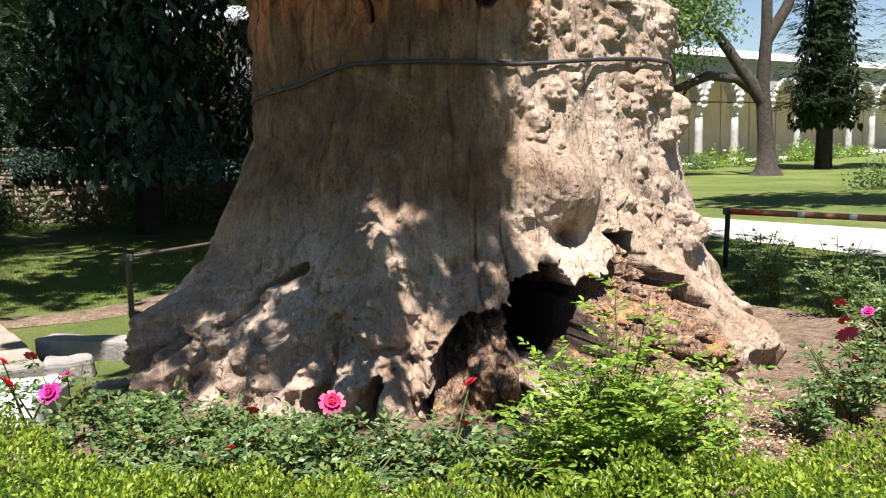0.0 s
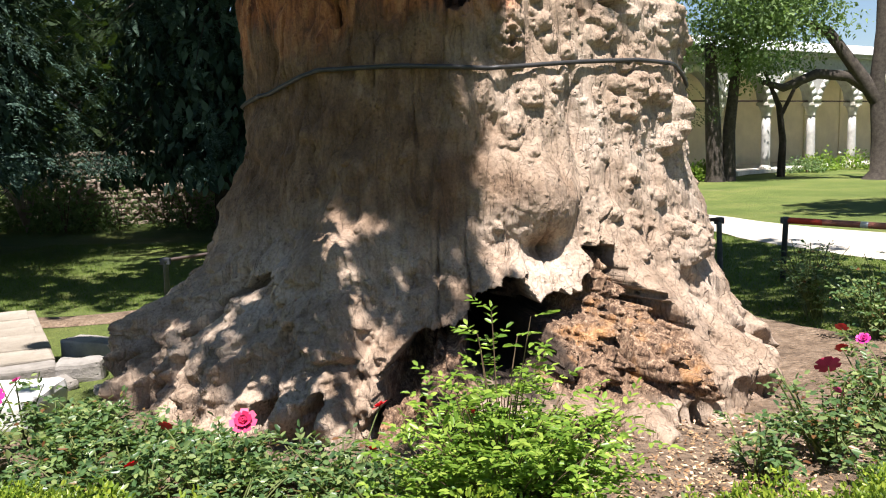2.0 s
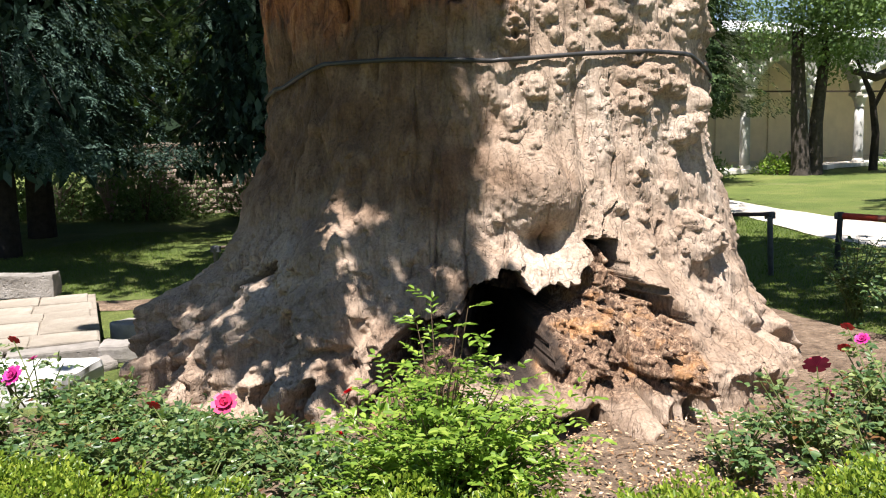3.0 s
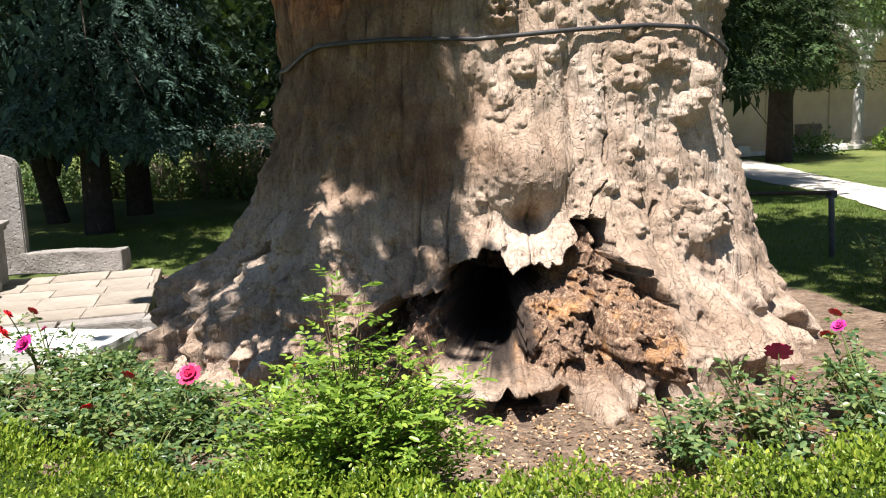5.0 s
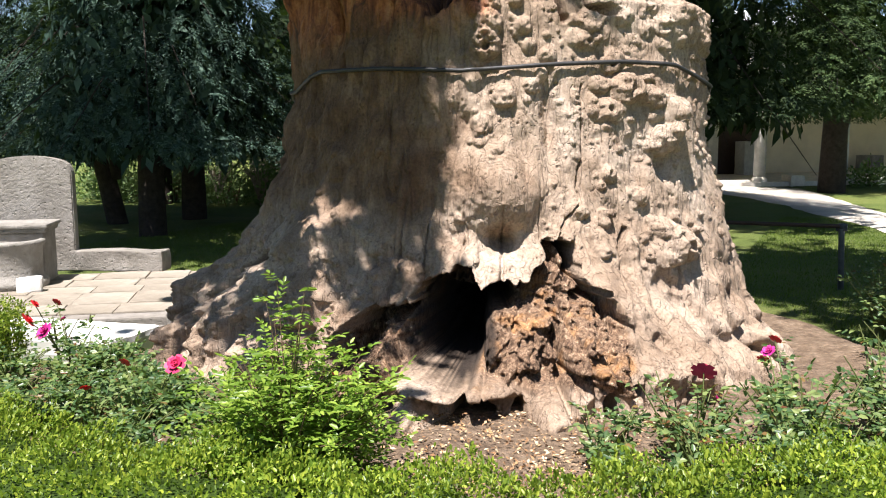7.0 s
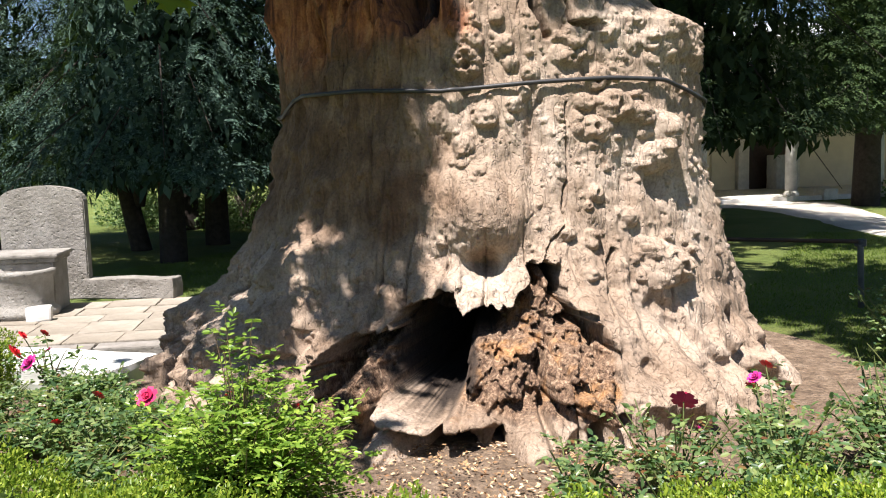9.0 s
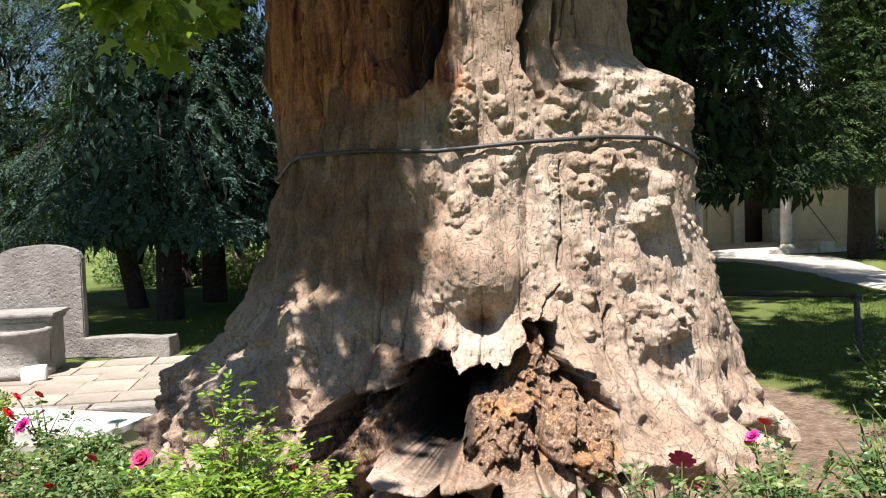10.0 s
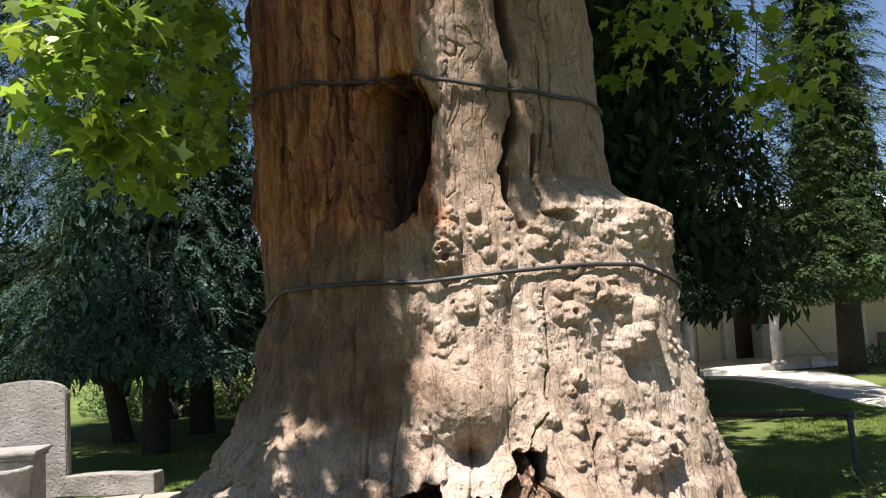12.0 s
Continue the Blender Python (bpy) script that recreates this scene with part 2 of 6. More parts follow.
M_POSTG = plain_mat("worn_steel_post", (0.13, 0.145, 0.16), 0.5, 0.3)
M_RAIL = plain_mat("dark_rail", (0.05, 0.032, 0.024), 0.6)
M_REDP = plain_mat("red_paint", (0.50, 0.06, 0.035), 0.5)
M_WHITEP = plain_mat("white_paint", (0.75, 0.72, 0.68), 0.5)
M_RUSTP = plain_mat("faded_red_paint", (0.42, 0.16, 0.11), 0.6)

# ---- geometry helpers ----


def mesh_np(name, verts, faces, smooth=False):
    me = bpy.data.meshes.new(name)
    verts = np.asarray(verts, dtype=np.float32).reshape(-1, 3)
    faces = np.asarray(faces, dtype=np.int32)
    k = faces.shape[1]
    me.vertices.add(len(verts))
    me.vertices.foreach_set("co", verts.ravel())
    me.loops.add(faces.size)
    me.loops.foreach_set("vertex_index", faces.ravel())
    me.polygons.add(len(faces))
    me.polygons.foreach_set("loop_start", np.arange(0, faces.size, k, dtype=np.int32))
    me.polygons.foreach_set("loop_total", np.full(len(faces), k, dtype=np.int32))
    if smooth:
        me.polygons.foreach_set("use_smooth", np.ones(len(faces), dtype=bool))
    me.update(calc_edges=True)
    return me


def part(name, shape, material, parent=None, label=""):
    """Links a mesh or bmesh as one object, under a thing or a part if given."""
    if isinstance(shape, bmesh.types.BMesh):
        me = bpy.data.meshes.new(name)
        shape.to_mesh(me)
        shape.free()
    else:
        me = shape
    if material and not me.materials:
        me.materials.append(material)
    ob = new(name, me)
    if parent is not None:
        ob.parent = parent
    if label:
        ob["label"] = label
    return ob


def thing(name, at, label, category, group="", kind="", rz=0.0):
    ob = new(name)
    ob.empty_display_size = 0.2
    ob.matrix_basis = pose(*at, 0, 0, rz)
    return tagged(ob, label, category, group, kind)


def block(sx, sy, sz, bevel=0.01, rough=0.0, cuts=0, seed=0, base=True):
    """A box with worn edges; its base lies at z = 0."""
    bm = bmesh.new()
    bmesh.ops.create_cube(bm, size=1.0)
    bmesh.ops.scale(bm, vec=(sx, sy, sz), verts=bm.verts)
    if bevel:
        bmesh.ops.bevel(bm, geom=list(bm.edges), offset=bevel, segments=2, profile=0.6, affect='EDGES')
    if cuts:
        bmesh.ops.subdivide_edges(bm, edges=list(bm.edges), cuts=cuts, use_grid_fill=True)
    if rough:
        for v in bm.verts:
            v.co += noise.noise_vector(v.co * 5 + Vector((seed * 7.3, seed, 0))) * rough
    if base:
        bmesh.ops.translate(bm, vec=(0, 0, sz / 2), verts=bm.verts)
    return bm


def lathe(profile, seg=24, cap=True):
    """Turns (radius, z) pairs about the z axis."""
    bm = bmesh.new()
    rings = [[bm.verts.new((r * math.cos(2 * math.pi * i / seg), r * math.sin(2 * math.pi * i / seg), z)) for i in range(seg)] for r, z in profile]
    for a, b in zip(rings, rings[1:]):
        for i in range(seg):
            f = bm.faces.new((a[i], a[(i + 1) % seg], b[(i + 1) % seg], b[i]))
            f.smooth = True
    if cap:
        bm.faces.new(list(reversed(rings[0])))
        bm.faces.new(rings[-1])
    return bm


def tube_np(points, radii, seg=8):
    """Vertices and quads of a tube along points."""
    pts = [Vector(p) for p in points]
    V, Q = [], []
    ref = Vector((0.31, 0.17, 0.93))
    for i, p in enumerate(pts):
        d = (pts[min(i + 1, len(pts) - 1)] - pts[max(i - 1, 0)]).normalized()
        u = d.cross(ref)
        if u.length < 0.05:
            u = d.cross(Vector((1, 0, 0)))
        u.normalize()
        w = d.cross(u)
        for s in range(seg):
            a = 2 * math.pi * s / seg
            V.append(p + (u * math.cos(a) + w * math.sin(a)) * radii[i])
    for i in range(len(pts) - 1):
        for s in range(seg):
            a, b = i * seg + s, i * seg + (s + 1) % seg
            Q.append((a, b, b + seg, a + seg))
    return V, Q


def tubes(name, runs, seg=8):
    """One mesh of several tubes: runs of (points, radii)."""
    V, Q = [], []
    for points, radii in runs:
        v, q = tube_np(points, radii, seg)
        o = len(V)
        V += v
        Q += [tuple(i + o for i in f) for f in q]
    return mesh_np(name, V, Q, True)


LEAF_HEX = (((0, 0, 0), (0.35, 0.42, 0.10), (0.35, -0.42, 0.10), (0.78, 0.30, 0.06), (0.78, -0.30, 0.06), (1, 0, -0.06)), ((0, 2, 4, 5), (0, 5, 3, 1)))
LEAF_KITE = (((0, 0, 0), (0.45, 0.5, 0.05), (1, 0, -0.05), (0.45, -0.5, 0.05)), ((0, 3, 2, 1),))
LEAF_LOBED = (((0, 0, 0), (0.12, -0.42, 0.03), (0.42, -0.22, 0.05), (0.62, -0.62, -0.03), (0.66, -0.20, 0.05), (1.0, 0, -0.08), (0.66, 0.20, 0.05), (0.62, 0.62, -0.03), (0.42, 0.22, 0.05), (0.12, 0.42, 0.03), (0.4, 0, 0.0), (0.4, 0, 0.0)),
              ((0, 1, 2, 10), (10, 2, 3, 4), (10, 4, 5, 6), (10, 6, 7, 8), (10, 8, 9, 0)))
rng = np.random.default_rng(7)


def unit(a):
    return a / np.maximum(np.linalg.norm(a, axis=1, keepdims=True), 1e-9)


def leaves(name, P, D, N, L, W, shape=LEAF_HEX):
    """A mesh of leaves at P, along D, facing N, of lengths L and widths W."""
    T = np.array(shape[0])
    F = np.array(shape[1])
    D = unit(D)
    N = unit(N - (N * D).sum(1, keepdims=True) * D)
    S = np.cross(N, D)
    L = np.broadcast_to(np.asarray(L, float), (len(P),))[:, None, None]
    W = np.broadcast_to(np.asarray(W, float), (len(P),))[:, None, None]
    V = P[:, None, :] + D[:, None, :] * T[None, :, :1] * L + S[:, None, :] * T[None, :, 1:2] * W + N[:, None, :] * T[None, :, 2:3] * L
    Q = (F[None] + (np.arange(len(P)) * len(T))[:, None, None]).reshape(-1, F.shape[1])
    return mesh_np(name, V.reshape(-1, 3), Q)


def _hash(ix, iy, iz):
    h = (ix.astype(np.int64) * 374761393 + iy.astype(np.int64) * 668265263 + iz.astype(np.int64) * 2147483647) & 0xFFFFFFFF
    h = ((h ^ (h >> 13)) * 1274126177) & 0xFFFFFFFF
    h = ((h ^ (h >> 16)) * 2246822519) & 0xFFFFFFFF
    return ((h ^ (h >> 15)) & 0xFFFF) / 32767.5 - 1.0


def vnoise(x, y, z):
    """Smooth value noise, about -1 to 1, over arrays."""
    fx, fy, fz = np.floor(x), np.floor(y), np.floor(z)
    u, v, w = x - fx, y - fy, z - fz
    u, v, w = (t * t * t * (t * (t * 6 - 15) + 10) for t in (u, v, w))
    out = 0
    for a in (0, 1):
        for b in (0, 1):
            for c in (0, 1):
                out = out + _hash(fx + a, fy + b, fz + c) * (u if a else 1 - u) * (v if b else 1 - v) * (w if c else 1 - w)
    return out


def fbm(x, y, z, octaves=4, gain=0.5):
    s, a, f = 0, 1.0, 1.0
    for i in range(octaves):
        s = s + a * vnoise(x * f + 17.1 * i, y * f + 5.3 * i, z * f + 9.7 * i)
        a, f = a * gain, f * 2.03
    return s


def step(e0, e1, x):
    t = np.clip((x - e0) / (e1 - e0), 0, 1)
    return t * t * (3 - 2 * t)

# ---- the ground ----
TREE = Vector((0.12, 6.75, 0.0))


def make_lawn():
    near = np.concatenate([np.linspace(-400, -40, 10), np.linspace(-36, -16, 8), np.linspace(-15, 24, 118), np.linspace(26, 60, 12), np.linspace(90, 400, 8)])
    xs = near
    ys = np.concatenate([np.linspace(-400, -40, 10), np.linspace(-36, -8, 10), np.linspace(-7, 32, 118), np.linspace(34, 64, 12), np.linspace(90, 400, 8)])
    X, Y = np.meshgrid(xs, ys)
    Z = 0.022 * fbm(X * 0.35, Y * 0.35, X * 0, 3)
    d = np.hypot(X - TREE.x, Y - TREE.y)
    Z = Z * step(3.5, 7.0, d) - 0.02 - 0.23 * step(-1.2, -3.0, X + 0.08 * np.maximum(Y - 9, 0) * 0)
    n, m = len(xs), len(ys)
    i = (np.arange(m - 1)[:, None] * n + np.arange(n - 1)[None]).ravel()
    return mesh_np("ground", np.stack([X, Y, Z], -1).reshape(-1, 3), np.stack([i, i + 1, i + n + 1, i + n], 1), True)


tagged(part("ground", make_lawn(), M_LAWN), "green lawn with dry spots round the old tree", "lawn", kind="structure")


def make_bed():
    rs = np.linspace(0.2, 4.5, 44)
    th = np.linspace(0, 2 * math.pi, 161)[:-1]
    R, T = np.meshgrid(rs, th, indexing="ij")
    deg = (np.degrees(T) + 180) % 360 - 180
    wide = np.interp(deg, (-180, -150, -30, -5, 15, 60, 150, 180), (0.8, 1, 1, 0.86, 0.66, 0.6, 0.6, 0.8))
    X, Y = TREE.x + R * wide * np.cos(T), TREE.y + R * wide * np.sin(T)
    Z = 0.035 + 0.03 * fbm(X * 2.2, Y * 2.2, X * 0, 4) + 0.02 * step(3.4, 2.2, R)
    Z = Z - 0.12 * step(4.2, 4.5, R) - 0.42 * step(-1.9, -2.7, X) * step(4.4, 5.2, Y)
    n = len(th)
    q = [(a * n + b, a * n + (b + 1) % n, (a + 1) * n + (b + 1) % n, (a + 1) * n + b) for a in range(len(rs) - 1) for b in range(n)]
    return mesh_np("planting_bed", np.stack([X, Y, Z], -1).reshape(-1, 3), q, True)


tagged(part("planting_bed", make_bed(), M_SOIL), "round bed of dry brown soil with wood chips", "flower bed", kind="structure")


def ribbon(left, right, z, name, sub=10):
    """A strip between two lines of points, smoothed."""
    def smooth(line):
        p = np.array(line, float)
        t = np.arange(len(p))
        s = np.linspace(0, len(p) - 1, (len(p) - 1) * sub + 1)
        out = np.stack([np.interp(s, t, p[:, k]) for k in (0, 1)], 1)
        for _ in range(sub):
            out[1:-1] = (out[:-2] + 2 * out[1:-1] + out[2:]) / 4
        return out
    a, b = smooth(left), smooth(right)
    k = 8
    f = np.linspace(0, 1, k)[None, :, None]
    G = a[:, None] * (1 - f) + b[:, None] * f
    edge = 0.05 * fbm(G[..., 0] * 3, G[..., 1] * 3, G[..., 0] * 0, 3)
    G[:, 0, 0] += edge[:, 0]
    G[:, -1, 0] += edge[:, -1]
    n = len(a)
    Z = np.full((n, k, 1), z)
    Z[:, (0, -1)] -= 0.03
    i = (np.arange(n - 1)[:, None] * k + np.arange(k - 1)[None]).ravel()
    return mesh_np(name, np.concatenate([G, Z], 2).reshape(-1, 3), np.stack([i, i + 1, i + k + 1, i + k], 1), True)


path_near = [(-1.6, 25.2), (0.5, 22.3), (1.6, 19.6), (3.0, 16.6), (3.7, 13.4), (5.3, 10.6), (8.0, 7.4), (12, 4)]
path_far = [(1.2, 26.6), (1.9, 24.2), (2.7, 21.2), (3.5, 18.4), (4.8, 15.6), (6.8, 13.3), (10, 10.6), (14, 7)]
tagged(part("path", ribbon(path_near, path_far, 0.022, "path"), M_PATH), "pale dusty gravel path across the lawn", "path", kind="structure")
tagged(part("forecourt", ribbon([(-4.2, 21.6), (-2.0, 23.2), (0.6, 25.3)], [(-5.2, 23.4), (-2.8, 25.4), (-0.4, 27.2)], 0.03, "forecourt"), M_PATH), "pale gravel strip before the colonnade", "path", kind="structure")

# pale gravel strip; the soil colour stands in for the dappled shade on it
tagged(part("side_path", ribbon([(-2.5, 10.75), (-3.45, 9.05), (-4.6, 8.5), (-6.4, 9.25), (-9, 9.85)], [(-3.0, 11.0), (-4.0, 9.35), (-4.9, 9.0), (-6.5, 9.7), (-9, 10.3)], -0.215, "side_path"), M_SOIL), "narrow pale gravel path behind the stones, darkened to soil brown for dappled shade", "path", kind="structure")

# ---- the old plane tree ----
PROFILE_Z = (-0.1, 0.25, 0.5, 0.8, 1.1, 1.6, 2.1, 2.45, 2.7, 3.5, 5.0, 7.0)
PROFILE = {
    -168: (2.45, 2.30, 2.08, 1.88, 1.78, 1.52, 1.50, 1.53, 1.50, 1.48, 1.50, 1.5),
    -150: (2.50, 2.36, 2.16, 1.88, 1.72, 1.54, 1.52, 1.51, 1.46, 1.44, 1.48, 1.5),
    -130: (2.48, 2.32, 2.15, 1.88, 1.70, 1.53, 1.48, 1.45, 1.42, 1.42, 1.42, 1.4),
    -108: (2.45, 2.32, 2.17, 1.98, 1.72, 1.50, 1.42, 1.36, 1.32, 1.30, 1.28, 1.2),
    -92: (2.25, 2.12, 1.92, 1.74, 1.58, 1.46, 1.39, 1.33, 1.29, 1.25, 1.22, 1.2),
    -72: (2.25, 2.10, 1.88, 1.62, 1.46, 1.36, 1.31, 1.27, 1.24, 1.22, 1.20, 1.2),
    -55: (2.40, 2.22, 1.95, 1.64, 1.46, 1.36, 1.30, 1.25, 1.20, 1.16, 1.15, 1.1),
    -45: (2.50, 2.32, 2.08, 1.80, 1.57, 1.42, 1.32, 1.26, 1.18, 1.15, 1.12, 1.1),
    -35: (2.42, 2.25, 2.02, 1.78, 1.62, 1.46, 1.33, 1.28, 1.18, 1.14, 1.10, 1.1),
    -25: (2.35, 2.15, 1.92, 1.74, 1.62, 1.52, 1.43, 1.38, 1.18, 1.12, 1.08, 1.0),
    -14: (2.30, 2.12, 1.93, 1.81, 1.72, 1.60, 1.52, 1.49, 1.20, 1.10, 1.05, 1.0),
    5: (2.28, 2.10, 1.92, 1.80, 1.71, 1.57, 1.58, 1.55, 1.20, 1.10, 1.05, 1.0),
    18: (2.25, 2.08, 1.92, 1.82, 1.69, 1.57, 1.58, 1.54, 1.20, 1.10, 1.06, 1.0),
    40: (2.25, 2.10, 1.90, 1.75, 1.65, 1.55, 1.53, 1.45, 1.18, 1.08, 1.05, 1.0),
    120: (2.25, 2.00, 1.85, 1.75, 1.65, 1.55, 1.50, 1.45, 1.40, 1.35, 1.30, 1.2),
}
# angle, height, half width, half height, how far it stands out
SWELLINGS = [
    (-66, 1.26, 0.23, 0.24, 0.17), (-104, 1.00, 0.30, 0.16, 0.07), (-22, 0.90, 0.20, 0.16, 0.08), (-33, 0.30, 0.16, 0.15, 0.12),
    (-5, 2.36, 0.30, 0.16, 0.07), (-150, 0.42, 0.26, 0.18, 0.16), (-106, 0.42, 0.12, 0.26, 0.10), (-124, 0.40, 0.20, 0.30, 0.08),
    (-77.5, 0.03, 0.15, 0.14, 0.30), (-58.5, 0.08, 0.15, 0.15, 0.24), (-73, 0.205, 0.30, 0.048, 0.36), (-51, 0.36, 0.11, 0.16, 0.13),
    (-85.5, 0.28, 0.11, 0.20, 0.12), (-51.6, 0.86, 0.022, 0.05, 0.10), (-74.3, 3.30, 0.06, 0.07, 0.13), (-18, 1.72, 0.10, 0.14, 0.09),
]
# angle, height, half width, half height, depth
HOLLOWS = [
    (-75.2, 0.455, 0.235, 0.225, 1.40), (-65.5, 0.63, 0.15, 0.085, 0.75), (-49.4, 0.84, 0.035, 0.09, 0.42), (-53.6, 0.90, 0.024, 0.07, 0.36),
    (-48.2, 0.66, 0.065, 0.045, 0.36), (-92.5, 0.30, 0.10, 0.22, 0.22), (-69.0, 0.03, 0.10, 0.085, 0.50), (-62.8, 0.06, 0.045, 0.13, 0.35),
    (-104, 0.17, 0.06, 0.12, 0.35), (-113, 0.10, 0.06, 0.12, 0.30), (-136, 0.10, 0.06, 0.12, 0.35), (-46.5, 0.20, 0.06, 0.05, 0.22),
    (-81.5, 0.12, 0.05, 0.10, 0.30), (-34.5, 2.41, 0.08, 0.035, 0.22), (-142, 0.30, 0.05, 0.10, 0.2), (-46.0, 0.52, 0.03, 0.09, 0.25),
]
# soft dents
DENTS = [
    (-65.3, 0.95, 0.125, 0.085, 0.14), (-51.5, 1.70, 0.055, 0.27, 0.11), (-20.8, 1.40, 0.085, 0.09, 0.12), (-29, 1.42, 0.05, 0.13, 0.07),
    (-38, 0.82, 0.05, 0.24, 0.09), (-30, 0.66, 0.14, 0.07, 0.08), (-39, 0.42, 0.07, 0.09, 0.10), (-88, 0.85, 0.06, 0.06, 0.06),
    (-112, 0.35, 0.06, 0.26, 0.12), (-118.5, 0.30, 0.05, 0.22, 0.10), (-99, 0.55, 0.07, 0.24, 0.12), (-28, 0.22, 0.09, 0.05, 0.08),
    (-113, 2.65, 0.05, 0.40, 0.10), (-119, 2.9, 0.04, 0.6, 0.08), (-101, 3.1, 0.05, 0.9, 0.07), (-12, 1.35, 0.06, 0.22, 0.06), (-60, 1.42, 0.05, 0.15, 0.05),
]
# single burls: angle, height, size
BURLS = [
    (-69.5, 1.68, 0.060), (-69.6, 1.59, 0.050), (-65.2, 1.53, 0.032), (-57.8, 2.30, 0.060), (-68.0, 2.31, 0.085), (-68.8, 2.17, 0.095),
    (-63.5, 1.85, 0.065), (-55.8, 1.92, 0.050), (-52.7, 1.99, 0.045), (-50.9, 2.11, 0.050), (-35.7, 1.77, 0.070), (-30.1, 1.90, 0.095),
    (-37.3, 1.93, 0.055), (-23.5, 1.85, 0.070), (-17.5, 1.78, 0.075), (-20.7, 1.57, 0.100), (-37.3, 1.36, 0.052), (-30.0, 1.21, 0.055),
    (-45.6, 1.14, 0.050), (-39.6, 1.09, 0.055), (-42.8, 0.90, 0.050), (-22.0, 0.90, 0.110), (-38.6, 2.33, 0.065), (-59.6, 2.46, 0.045),
    (-56.1, 2.18, 0.048), (-148, 0.50, 0.09), (-103, 0.36, 0.06), (-26, 1.02, 0.06),
]
# the torn lower edge of the outer wood, over the hollow: angle, height
TORN_EDGE = [(-98, -0.1), (-96, 0.26), (-94.5, 0.46), (-92, 0.58), (-87, 0.60), (-83, 0.63), (-82, 0.74), (-78, 0.76), (-73, 0.84), (-70, 0.83), (-69.4, 0.70),
             (-65.5, 0.73), (-61.5, 0.69), (-57.5, 0.78), (-55.3, 0.86), (-52.5, 0.98), (-49.5, 0.94), (-48.8, 0.80), (-47.4, 0.68), (-44.8, 0.63), (-44.2, 0.50), (-46.0, 0.30), (-45.5, -0.1)]
# cracks: lines of (angle, height), half width, depth
CRACKS = [
    (((-42.3, 1.92), (-44.2, 1.51), (-45.9, 1.18), (-52.0, 0.98)), 0.005, 0.06),
    (((-46.2, 4.4), (-44.0, 3.5), (-43.5, 3.1), (-48.1, 2.73), (-47.6, 2.53), (-45.4, 2.34)), 0.030, 0.40),
    (((-38.0, 2.95), (-38.4, 2.6), (-38.0, 2.42)), 0.016, 0.16),
    (((-122, 0.82), (-129, 0.72), (-134, 0.46), (-136, 0.12)), 0.024, 0.22),
    (((-117, 4.0), (-115, 3.4), (-118, 2.9), (-114, 2.3)), 0.014, 0.12),
    (((-104, 4.2), (-103, 3.4), (-105, 2.6)), 0.014, 0.12),
    (((-97, 4.2), (-98, 3.6), (-97, 2.5)), 0.016, 0.12),
    (((-126, 3.9), (-124, 3.2), (-127, 2.6)), 0.012, 0.10),
    (((-36, 1.02), (-39, 0.85), (-41, 0.68)), 0.012, 0.09),
    (((-28, 4.0), (-27, 3.4), (-30, 2.9)), 0.006, 0.05),
    (((-34, 3.6), (-33, 3.1), (-35, 2.8)), 0.006, 0.05),
]


